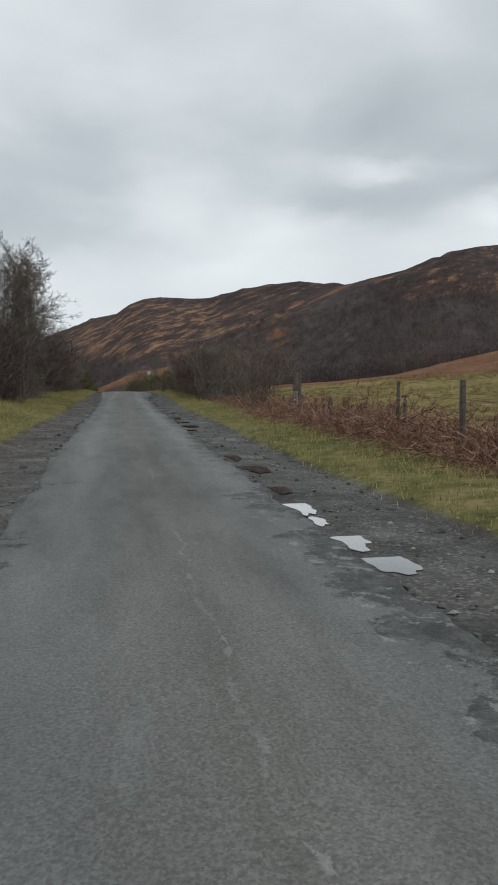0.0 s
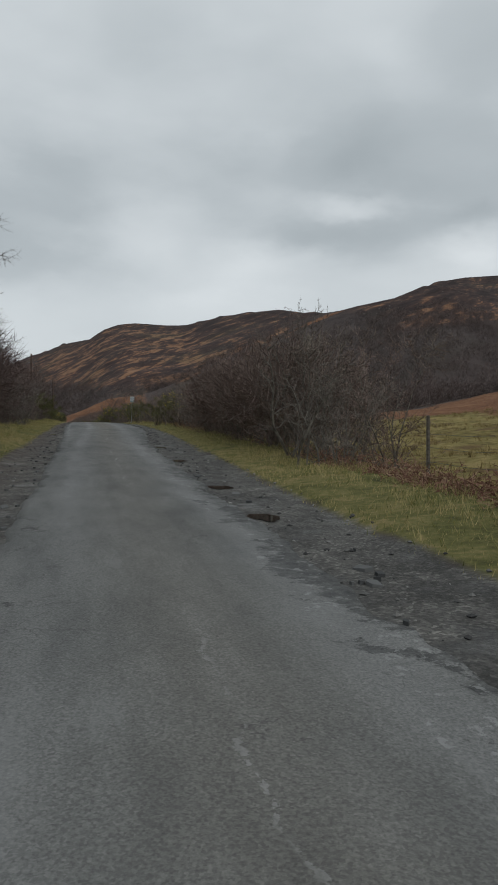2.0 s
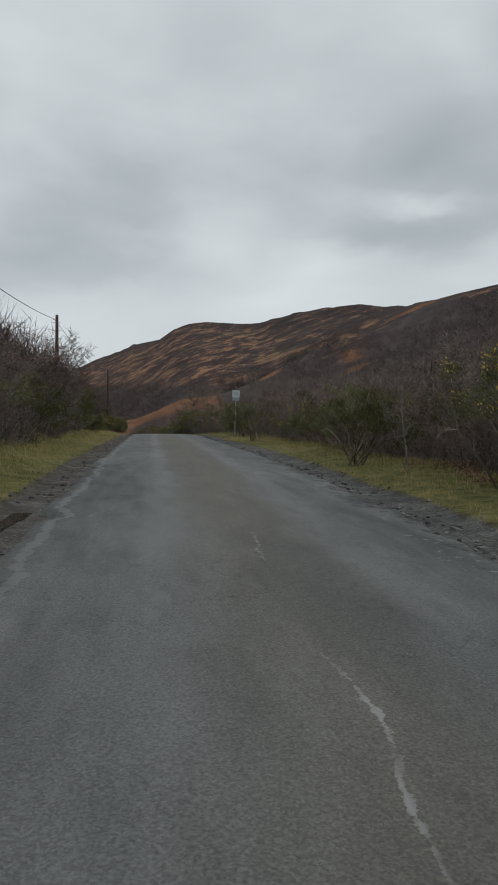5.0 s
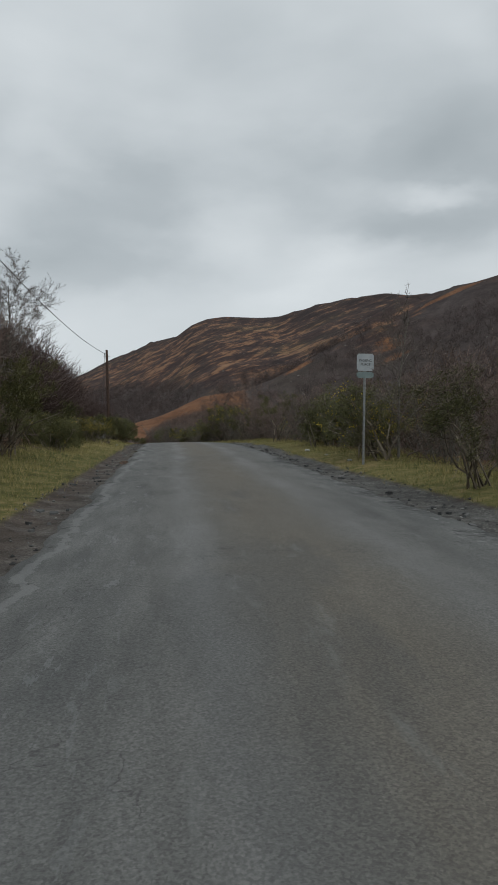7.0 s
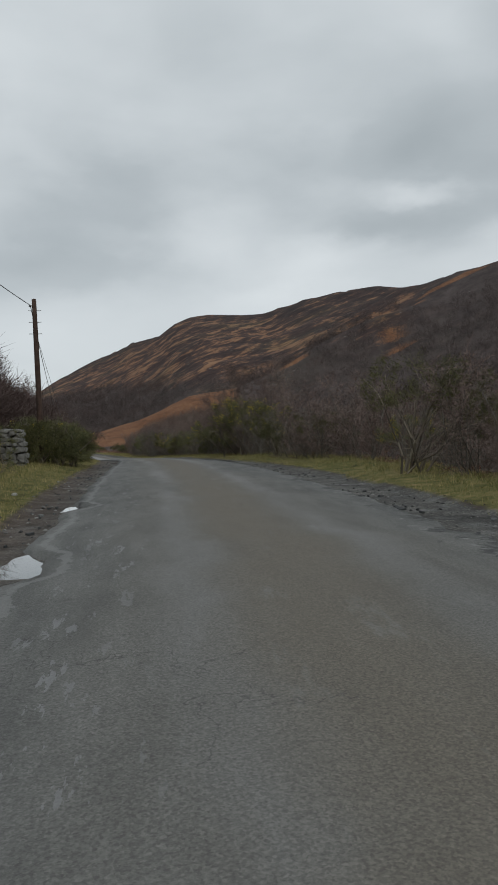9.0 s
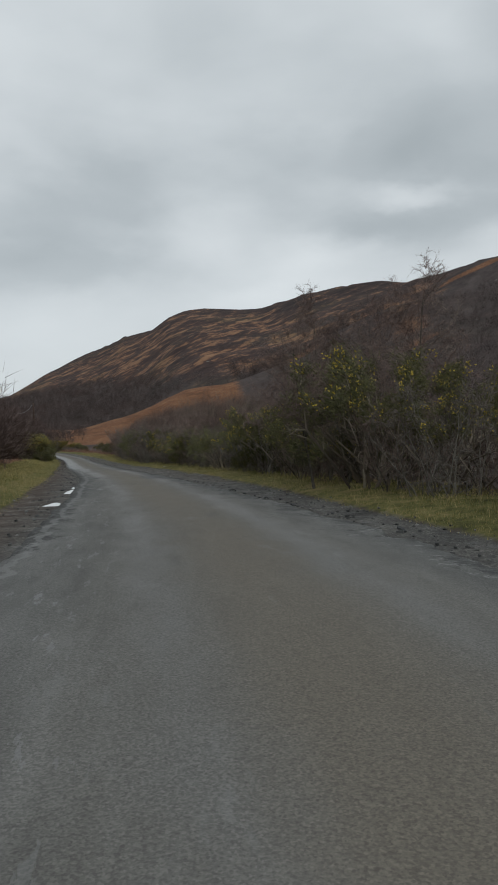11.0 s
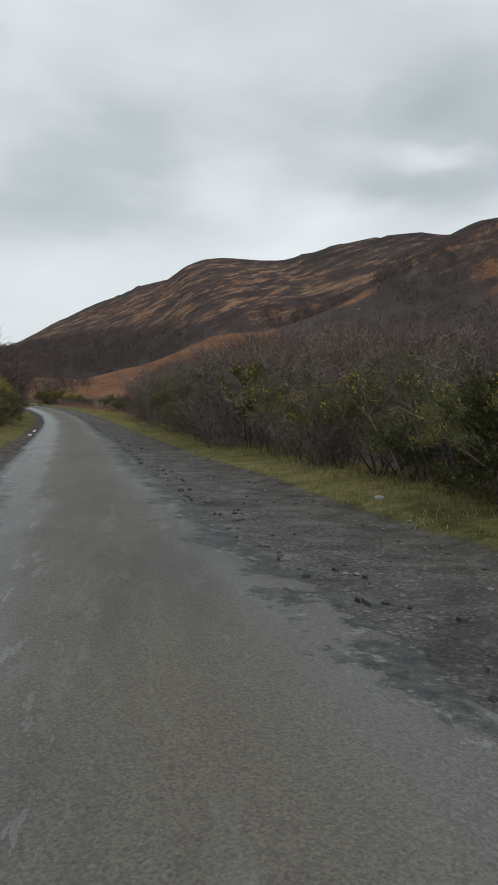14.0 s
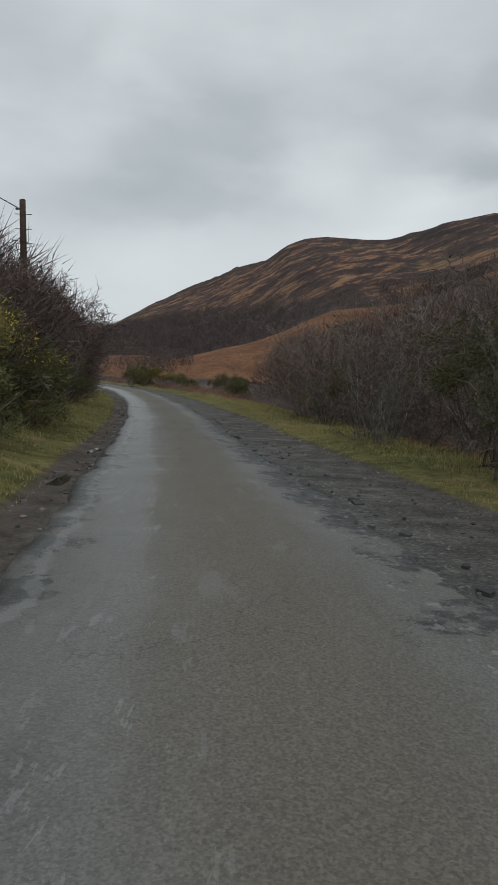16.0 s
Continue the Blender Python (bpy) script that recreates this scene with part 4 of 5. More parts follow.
LEFT = WINE_SCRUB + SCRUB[:1] + STEMMY + GORSE_KIND
GORSE_KIND += [gorse_bush(65, 2.1, 1.5, 0.02, "dense dark green gorse bush rounded down to the turf", 460, 0.3, True, 0.06, 0.011)]


def spots(y0, y1, step, off, depth, side, low, high):
    """Places for scrub along one side of the road: x, y, turn, size."""
    y, out = y0, []
    while y < y1:
        edge = float(smooth(y, TURF_R if side > 0 else TURF_L))
        out.append((edge + side * (off + depth * rng.random() ** 1.3), y + rng.uniform(-0.4, 0.4), rng.uniform(0, 6.28), rng.uniform(low, high)))
        y += step * rng.uniform(0.6, 1.4)
    return out


def row(kinds, weights, *where):
    for x, y, a, s in spots(*where):
        put(kinds[rng.choice(len(kinds), p=weights)], x, y, a, s)


W_BARE = [0.17, 0.17, 0.17, 0.17, 0.1, 0.1, 0.1, 0.02, 0, 0, 0, 0]
W_MIX = [0.10, 0.10, 0.10, 0.09, 0.14, 0.14, 0.14, 0.09, 0.05, 0, 0.01, 0.04]
W_GORSE = [0.06, 0.06, 0.06, 0.06, 0.15, 0.15, 0.15, 0.12, 0.15, 0, 0, 0.04]
W_LATE = [0.06, 0.06, 0.06, 0.06, 0.22, 0.22, 0.22, 0.05, 0.02, 0, 0, 0.03]
# right of the road
row(ALL, W_BARE, 37.5, 72, 0.9, 1.9, 1.6, 1, 0.8, 1.05)
row(ALL, W_MIX, 70, 128, 0.95, 2.0, 1.6, 1, 0.65, 0.95)
row(ALL, W_GORSE, 128, 180, 0.75, 1.3, 1.8, 1, 0.7, 0.95)
row(ALL, W_LATE, 178, 212, 0.85, 1.35, 2.6, 1, 0.8, 1.4)
# left of the road
row(LEFT, W_BARE, 30, 62, 1.1, 2.0, 2.2, -1, 0.75, 1.0)
row(LEFT, W_BARE, 61, 99, 0.85, 1.8, 1.8, -1, 0.9, 1.2)
row(LEFT, W_BARE, 195.5, 238, 0.8, 1.6, 2.0, -1, 0.9, 1.3)

# the depth of the thicket behind
THIN = [bare_shrub("thin", "x", 80 + k, 3.6, 5, BARK, TWIG, 5, 2, few=3) for k in range(3)]
verts, quads = [], []
behind = spots(40, 58, 2.4, 2.4, 1.6, 1, 0.8, 1.0) + spots(58, 128, 2.8, 3.6, 4.5, 1, 0.9, 1.25) + spots(126, 190, 2.0, 4.2, 4.5, 1, 0.7, 1.0) + spots(182, 216, 1.5, 3.6, 8.0, 1, 1.15, 1.55)
behind += spots(26, 62, 1.8, 3.8, 5.0, -1, 0.95, 1.3) + spots(62, 102, 2.2, 3.0, 5.0, -1, 1.0, 1.3) + spots(138, 168, 2.0, 6.2, 7.0, -1, 1.2, 1.6) + spots(193, 246, 1.6, 3.2, 5.5, -1, 1.2, 1.6)
for x, y, a, s in behind:
    src = THIN[rng.integers(3)]
    for ch in src.children:
        me = ch.data
        co3 = np.empty(len(me.vertices) * 3)
        me.vertices.foreach_get("co", co3)
        co3 = co3.reshape(-1, 3) * s
        k = sum(len(v) for v in verts)
        verts.append(np.stack([co3[:, 0] * math.cos(a) - co3[:, 1] * math.sin(a) + x, co3[:, 0] * math.sin(a) + co3[:, 1] * math.cos(a) + y, co3[:, 2] + at_z(x, y)], 1))
        quads += [tuple(k + i for i in p.vertices) for p in me.polygons]
for src in THIN:
    for ch in list(src.children):
        bpy.data.objects.remove(ch)
    bpy.data.objects.remove(src)
tagged(new("thicket", mesh_of("thicket", np.concatenate(verts).tolist(), quads, TWIG)), "tangle of leafless brown scrub behind the verge", "scrub", kind="stuff")

BIRCH = bare_tree(5, 7.5, "tall leafless birch with thin grey trunk and fine twigs", LICHEN_BARK, PALE_TWIG, 4, 3)
for x, y, s, a in ((-4.0, 35, 0.95, 0), (-4.6, 33.0, 0.9, 2.4), (-4.3, 40.5, 1.05, 3), (-5.3, 44, 1.2, 0), (-6.3, 49.5, 1.3, 2), (-5.2, 54, 1.05, 5), (-5.2, 105, 0.86, 1)):
    put(BIRCH, x, y, a, s)
DARK = bare_tree(13, 7.0, "leafless dark-stemmed birch leaning over the verge", BARK, TWIG, 3, 4)
for x, y, s, a in ((3.95, 143.0, 0.6, 3.1), (4.9, 147.0, 0.84, 1), (7.0, 143.7, 0.86, 4), (9.7, 154.0, 1.1, 2), (-10.5, 148, 1.05, 1), (-12.5, 153, 1.15, 3), (-9.3, 157, 0.85, 5), (-13.0, 162, 1.0, 2)):
    put(DARK, x, y, a, s)
PALE = bare_tree(9, 4.2, "small bare tree with pale lichened crooked branches", PALE_BARK, PALE_TWIG, 2, 1, 0.0, 2)
for x, y, s, a in ((5.4, 71, 0.6, 1.0), (5.9, 97.6, 1.05, 3.0), (6.0, 41.5, 1.0, 2.0), (6.4, 44.0, 1.1, 4.0), (6.2, 46.5, 1.0, 0.5)):
    put(PALE, x, y, a, s)
CROOKED = [bare_shrub("bare_tree", "small bare tree with pale crooked lichened branches", 90 + k, 4.6, 3, LICHEN_BARK, PALE_TWIG, 10, 1, 0.42, 0.045, 3) for k in range(2)]
for k, x, y, s, a in ((0, 4.75, 37.6, 0.72, 0.5), (1, 5.1, 40.0, 0.8, 2.6), (0, -1.5, 194.0, 0.72, 0.5), (1, 0.6, 184.0, 0.75, 2.0), (1, 4.9, 157, 0.8, 4.0), (0, 5.2, 144.0, 0.95, 1.0), (1, 0.6, 200.0, 1.1, 3.0)):
    put(CROOKED[k], x, y, a, s)

# ---- far woods: bare crowns on the slopes ----
def crowns(g, sh, places, n, half, stray):
    """Adds to sh one bare crown of n twigs for each place x, y, height."""
    xyh = np.array(places)
    xy, h = xyh[:, :2], xyh[:, 2]
    m = len(xy)
    wide = h * g.uniform(0.26, 0.42, m)
    foot = np.column_stack([xy, height(xy[:, 0], xy[:, 1]) - 0.2])
    for x, y, z, t in np.column_stack([foot, h])[::3]:
        sh.spike((x, y, z), (x + 0.1 * t * g.normal(), y, z + 0.75 * t), min(0.07, 2.2 * half))
    u = g.normal(0, 1, (m, n, 3))
    u /= np.linalg.norm(u, axis=2, keepdims=True)
    size = np.stack([wide, wide, h * 0.38], 1)[:, None, :]
    p = u * size * g.uniform(0.3, 1.0, (m, n, 1)) ** 0.6 + np.stack([0 * h, 0 * h, h * 0.54], 1)[:, None, :]
    w = p - np.stack([0 * h, 0 * h, h * 0.25], 1)[:, None, :]
    w = w / np.linalg.norm(w, axis=2, keepdims=True) + g.normal(0, stray, (m, n, 3))
    w /= np.maximum(np.linalg.norm(w, axis=2, keepdims=True), 0.8)
    a = foot[:, None, :] + p
    b = a + w * (h[:, None] * g.uniform(0.07, 0.19, (m, n)))[:, :, None]
    q = np.cross(b - a, (0.35, 0.8, 0.5))
    q *= half / (np.linalg.norm(q, axis=2, keepdims=True) + 1e-9)
    v = np.stack([a + q, a - q, b], 2).reshape(-1, 3)
    k = len(sh.v)
    sh.v += v.tolist()
    sh.f += (k + np.arange(len(v)).reshape(-1, 3)).tolist()


def far_woods():
    g = np.random.default_rng(3)
    sh = Shape()
    places = []
    for _ in range(900):
        x, y = g.uniform(29, 125), g.uniform(262, 400)
        if abs(x - 45 - (y - 330) * 0.35) > 4 and not (x > 82 and y > 325):
            places.append((x, y, g.uniform(2.6, 5.0)))
    for _ in range(900):
        y = g.uniform(130, 262)
        places.append((g.uniform(26, 60 + 0.45 * y), y, g.uniform(3.6, 6.4)))
    ra, rd, _ = zip(*RIDGE)
    while len(places) < 12500:
        kind = g.random()
        if kind < 0.32:
            az, r = radians(g.uniform(7, 40)), math.sqrt(g.uniform(85 ** 2, 540 ** 2))
        elif kind < 0.94:
            az, r = radians(g.uniform(-14, 12)), math.sqrt(g.uniform(335 ** 2, 800 ** 2))
        else:
            az, r = None, None
        x, y = (r * math.sin(az), r * math.cos(az)) if r else (g.uniform(-55, -13), g.uniform(118, 255))
        bare = float(lumps(x, y, 24.0, 4.0))
        if r and r > 330:
            room = float(np.interp(math.degrees(az), *zip(*WOODLINE))) - 0.01 + 0.025 * float(lumps(x, y, 30.0, 4.0)) - r / float(np.interp(math.degrees(az), ra, rd))
            # thinner towards the top and in the clearings
            if room < 0 or g.random() < 0.55 - 6 * room + 0.3 * bare:
                continue
        if x > 82 and 330 < y < 480:
            continue
        if x > 0 and x < 96 and y < 128 and not (x < 22 and y > 78):
            continue
        if -26 < x < 30 and 280 < y < 372 and g.random() < 0.96 or -46 < x <= -26 and 280 < y < 345 and g.random() < 0.6:
            continue
        if (abs(x - 45 - (y - 330) * 0.35) < 4 and 315 < y < 370 or 285 < y < 365 and abs(x - 66 - max(0, y - 300) * 0.42) < 6 or 90 < x < 150 and abs(y - 346 - (x - 95) * 0.4) < 8) and g.random() < 0.9:
            continue
        if y < 300 and float(smooth(y, TURF_L)) - 11 < x < float(smooth(y, TURF_R)) + 10:
            continue
        big = 1.45 if r and r > 450 and az < 0.04 else 1.3 if x < -10 and y < 260 else 1.0
        places.append((x, y, g.uniform(2.6, 5.2) * big))
    # birches before and on the knoll
    for _ in range(60):
        places.append((g.uniform(-26, -15), g.uniform(288, 312), g.uniform(2.2, 3.6)))
    crowns(g, sh, [q for q in places if q[1] < 440], 74, 0.036, 0.45)
    crowns(g, sh, [q for q in places if q[1] >= 440], 50, 0.06, 0.45)
    tagged(new("far_woods", sh.mesh("far_woods", FAR_TWIG)), "bare brown birch woods on the lower hillside", "woods", kind="stuff")


far_woods()


def bank_woods():
    """Bare birch scrub on the banks: fine twigs, seen from nearer."""
    g = np.random.default_rng(5)
    sh, wine, places = Shape(), Shape(), []
    for _ in range(430):
        y = 113 + 55 * g.random() ** 1.2
        d = 9 * g.random()
        places.append((-7.0 - d - 2.6 * float(np.clip((y - 132) / 10, 0, 1)), y, g.uniform(0.84, 1.12) * (5.8 + 0.25 * d)))
    for _ in range(170):
        y = g.uniform(197, 250)
        d = 3.4 + 7 * g.random()
        places.append((float(smooth(y, TURF_L)) - d, y, g.uniform(0.8, 1.1) * (np.interp(y, (197, 208, 250), (5.8, 5.7, 3.9)) + 0.1 * d)))
    while len(places) < 830:
        y = g.uniform(203, 268)
        d = 2.6 + 19 * g.random() ** 0.8
        x = float(smooth(y, TURF_R)) + d
        if x < -6.0 + 0.08 * (y - 210):
            continue
        places.append((x, y, g.uniform(0.85, 1.15) * (min(2.2 + 0.25 * d, 5.4) + 0.3 * float(np.clip((238 - y) / 14, 0, 1)) + float(np.clip((x + 3) / 4, 0, 1.7)))))
    for _ in range(70):
        y = g.uniform(197, 222)
        d = 2.2 + 4 * g.random()
        places.append((float(smooth(y, TURF_L)) - d, y, g.uniform(2.6, 4.0) + 0.15 * d))
    # the thickets along the first stretch, left and right
    for _ in range(120):
        y = g.uniform(56, 101)
        d = 3.0 + 6 * g.random()
        places.append((float(smooth(y, TURF_L)) - d, y, g.uniform(4.2, 5.4) + 0.1 * d))
    for _ in range(110):
        y = g.uniform(30, 58)
        d = 2.6 + 6.6 * g.random()
        places.append((float(smooth(y, TURF_L)) - d, y, g.uniform(2.8, 4.0) + 0.2 * d))
    for _ in range(110):
        y = g.uniform(141, 178)
        d = 2.0 + 5.5 * g.random()
        places.append((float(smooth(y, TURF_L)) - d, y, g.uniform(1.8, 2.4) + 0.5 * d))
    for _ in range(120):
        y = g.uniform(196, 226)
        d = 1.8 + 5 * g.random()
        places.append((float(smooth(y, TURF_L)) - d, y, g.uniform(3.0, 4.2) + 0.3 * d))
    for _ in range(430):
        y = g.uniform(41, 205)
        d = (3.6 if y > 58 else 1.6) + (7 if y > 58 else 2.4) * g.random()
        places.append((float(smooth(y, TURF_R)) + d, y, g.uniform(2.6, 3.7) * float(np.interp(y, (80, 100), (1.05, 0.9)))))
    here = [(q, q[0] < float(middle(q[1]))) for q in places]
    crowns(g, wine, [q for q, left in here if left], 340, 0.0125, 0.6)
    crowns(g, sh, [q for q, left in here if not left], 340, 0.0125, 0.6)
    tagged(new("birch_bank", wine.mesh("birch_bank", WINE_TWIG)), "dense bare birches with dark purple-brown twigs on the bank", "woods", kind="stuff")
    tagged(new("bank_woods", sh.mesh("bank_woods", TWIG)), "tall bare grey-brown scrub behind the verge", "woods", kind="stuff")


bank_woods()


# ---- ground cover ----
def grass():
    g = np.random.default_rng(4)
    n = 420000
    y = g.uniform(-4, 236, n)
    right = g.random(n) < 0.55
    d = g.random(n) ** 0.8 * 3.1
    x = np.where(right, smooth(y, TURF_R) + d - 0.12, smooth(y, TURF_L) - d + 0.12)
    keep = lumps(x, y, 0.5, 2.0) + lumps(x, y, 1.9, 6.0) + g.normal(0, 0.5, n) > -0.35
    x, y, d = x[keep], y[keep], d[keep]
    z = height(x, y) - 0.01
    h = g.uniform(0.025, 0.085, len(x)) * (1 + 0.8 * (d > 0.9) + 0.6 * (d > 2.0)) * (1 + 0.6 * np.clip(lumps(x, y, 0.8), 0, 1))
    a = g.uniform(0, 6.28, len(x))
    px, py = np.cos(a) * 0.0052, np.sin(a) * 0.0052
    lx, ly = g.normal(0, 0.4, len(x)) * h, g.normal(0, 0.4, len(x)) * h
    v = np.stack([np.stack([x - px, y - py, z], 1), np.stack([x + px, y + py, z], 1), np.stack([x + px * 0.7 + lx * 0.4, y + py * 0.7 + ly * 0.4, z + h * 0.65], 1), np.stack([x + lx, y + ly, z + h], 1)], 1).reshape(-1, 3)
    v = np.delete(v.reshape(-1, 4, 3), 2, 1).reshape(-1, 3)
    k = np.arange(len(x))[:, None] * 3
    f = k + (0, 1, 2)
    tagged(new("verge_grass", mesh_of("verge_grass", v.tolist(), f.tolist(), BLADE)), "short yellow-green tussocky winter grass on the verges", "grass", kind="stuff")


grass()


def tussocks():
    """Clumps of straw-coloured grass and rushes in the pasture."""
    g = np.random.default_rng(14)
    n, each = 5200, 13
    y = 2 + 74 * g.random(n)
    x = 7.2 + 27 * g.random(n) ** 1.2
    keep = lumps(x, y, 6.0, 2.0) + 0.7 * lumps(x, y, 2.2, 5.0) + g.normal(0, 0.3, n) > 0.1
    x, y = np.repeat(x[keep], each), np.repeat(y[keep], each)
    m = len(x)
    x, y = x + g.normal(0, 0.09, m), y + g.normal(0, 0.09, m)
    z, h, a = height(x, y) - 0.02, g.uniform(0.12, 0.3, m), g.uniform(0, 6.28, m)
    px, py = np.cos(a) * 0.011, np.sin(a) * 0.011
    v = np.stack([np.stack([x - px, y - py, z], 1), np.stack([x + px, y + py, z], 1), np.stack([x + g.normal(0, 0.5, m) * h, y + g.normal(0, 0.5, m) * h, z + h], 1)], 1).reshape(-1, 3)
    f = np.arange(m)[:, None] * 3 + (0, 1, 2)
    tagged(new("pasture_tussocks", mesh_of("pasture_tussocks", v.tolist(), f.tolist(), STRAW)), "straw and rust coloured tussocks in the rough pasture", "grass", kind="stuff")


tussocks()


def bracken():
    g = np.random.default_rng(6)
    sh = Shape()

    def frond(x, y, size):
        a = np.array((x, y, at_z(x, y) - 0.02))
        w = swerve(g, np.array((*g.normal(0, 0.9, 2), 0.8)), 0.1)
        for i in range(4):
            w = swerve(g, w + np.array((0, 0, -0.28)), 0.18)
            b = a + w * size / 4
            sh.tube(a, b, 0.006, 0.005)
            for _ in range(3):
                sh.spike(b, b + swerve(g, w, 0.8) * size * g.uniform(0.12, 0.3), 0.009)
            a = b

    for _ in range(4400):
        y = g.uniform(1, 25)
        x = float(smooth(y, TURF_R)) + 1.7 + abs(g.normal(0, 1.7))
        frond(x, y, g.uniform(0.55, 1.15))
    for _ in range(1500):
        y = g.uniform(24, 40) if g.random() < 0.75 else g.uniform(40, 130)
        x = float(smooth(y, TURF_R)) + 1.9 + abs(g.normal(0, 0.5))
        frond(x, y, g.uniform(0.3, 0.6))
    for _ in range(220):
        y = g.uniform(57, 72)
        frond(float(smooth(y, TURF_R)) + 1.5 + abs(g.normal(0, 0.5)), y, g.uniform(0.3, 0.6))
    for _ in range(1500):
        y = g.uniform(232, 268)
        x = float(smooth(y, TURF_R)) + 1.2 + abs(g.normal(0, 3.0))
        frond(x, y, g.uniform(0.5, 1.0))
    tagged(new("dead_bracken", sh.mesh("dead_bracken", BRACKEN)), "collapsed red-brown dead bracken stalks along the verge", "bracken", kind="stuff")


bracken()


# puddles: place, half length, half width, muddy or clear
PUDDLES = (
    (1.96, 8.45, 0.4, 0.17, 0), (1.86, 7.25, 0.5, 0.21, 0), (1.84, 6.5, 0.28, 0.14, 0), (1.89, 5.6, 0.34, 0.2, 0), (1.95, 4.85, 0.34, 0.22, 0),
    (2.03, 10.6, 0.6, 0.3, 1), (2.0, 12.2, 0.7, 0.16, 1), (2.15, 20.5, 0.75, 0.38, 1), (1.98, 18.75, 0.4, 0.24, 0), (2.15, 22.4, 0.6, 0.26, 0), (2.17, 25.1, 0.9, 0.24, 1), (2.2, 31.5, 0.5, 0.25, 0),
    (2.3, 40.9, 0.75, 0.3, 1), (2.5, 46.8, 0.8, 0.26, 1), (2.25, 34.8, 0.45, 0.28, 0), (-1.28, 57.0, 1.3, 0.2, 1), (-1.2, 62.3, 0.8, 0.18, 1), (-1.3, 66.3, 1.3, 0.18, 1), (-1.12, 101.5, 0.75, 0.3, 0), (-1.1, 105.2, 0.6, 0.2, 0), (-1.12, 109.7, 0.7, 0.36, 0), (-1.2, 115.0, 0.5, 0.24, 0),
    (-2.05, 141.6, 0.5, 0.25, 0), (-2.15, 145.7, 0.8, 0.22, 0), (-2.2, 148.0, 0.6, 0.2, 0), (-7.66, 192.4, 0.7, 0.14, 0), (-8.1, 196.2, 0.6, 0.12, 0))


def in_puddle(x, y):
    return any(((x - a) / w) ** 2 + ((y - b) / (1.4 * h)) ** 2 < 1 for a, b, h, w, _ in PUDDLES)


def rubble():
    """Loose stone and broken tarmac along the shoulders."""
    g = np.random.default_rng(8)
    sh = Shape()
    for k in range(8000):
        y = g.uniform(0, 225)
        if g.random() < 0.62:
            lo, hi = float(smooth(y, TAR_R)), float(smooth(y, TURF_R))
        else:
            lo, hi = float(smooth(y, TURF_L)), float(smooth(y, TAR_L))
        x = g.uniform(lo - 0.1, hi + 0.1)
        if in_puddle(x, y):
            continue
        s = min(0.009 / max(g.random(), 0.12) ** 0.75, 0.034)
        z = at_z(x, y)
        c = np.array((x, y, z + s * 0.25))
        b = len(sh.v)
        t = g.uniform(0, 6.28)
        for i in range(4):
            q = t + i * 1.57
            sh.v.append((x + s * math.cos(q) * g.uniform(0.7, 1.3), y + s * math.sin(q) * g.uniform(0.7, 1.3), c[2] + s * g.uniform(-0.2, 0.2)))
        sh.v += [(x, y, c[2] + s * 0.55), (x, y, z - 0.02)]
        for i in range(4):
            sh.f += [(b + i, b + (i + 1) % 4, b + 4), (b + (i + 1) % 4, b + i, b + 5)]
    tagged(new("loose_stones", sh.mesh("loose_stones", GRIT)), "loose grey stones and crumbs of broken tarmac", "stones", kind="stuff")


GRIT = islands("grit", [(0.3, (0.05, 0.05, 0.05)), (0.55, (0.12, 0.12, 0.115)), (0.8, (0.27, 0.265, 0.25))], 0.9)
rubble()


def broken_tarmac():
    """Flat flakes of old surfacing that have come away along both edges."""
    g = np.random.default_rng(17)
    sh = Shape()
    for _ in range(900):
        y = g.uniform(1, 215)
        right = g.random() < 0.6
        edge = float(smooth(y, TAR_R if right else TAR_L))
        x = edge + (1 if right else -1) * abs(g.normal(0.05, 0.28))
        if in_puddle(x, y):
            continue
        size, n, turn = 0.018 + 0.06 * g.random() ** 3, int(g.integers(4, 7)), g.uniform(0, 6.28)
        z = at_z(x, y)
        tilt, wob = g.normal(0, 0.12, 2), g.uniform(0.55, 1.35, n)
        k = len(sh.v)
        for low in (0, 1):
            for i in range(n):
                q = turn + 2 * math.pi * i / n
                rr = size * wob[i] * (1.08 if low else 1.0)
                dx, dy = rr * math.cos(q), 1.5 * rr * math.sin(q)
                sh.v.append((x + dx, y + dy, z - 0.02 if low else z + 0.028 + tilt[0] * dx + tilt[1] * dy))
        sh.f.append(tuple(range(k, k + n)))
        sh.f += [(k + i, k + n + i, k + n + (i + 1) % n, k + (i + 1) % n) for i in range(n)]
    tagged(new("broken_tarmac", sh.mesh("broken_tarmac", SLAB)), "broken grey flakes of old tarmac along the road edges", "rubble", kind="stuff")


SLAB = islands("old_tarmac", [(0.25, (0.045, 0.047, 0.048)), (0.5, (0.085, 0.087, 0.087)), (0.8, (0.15, 0.152, 0.15))], 0.8)
broken_tarmac()


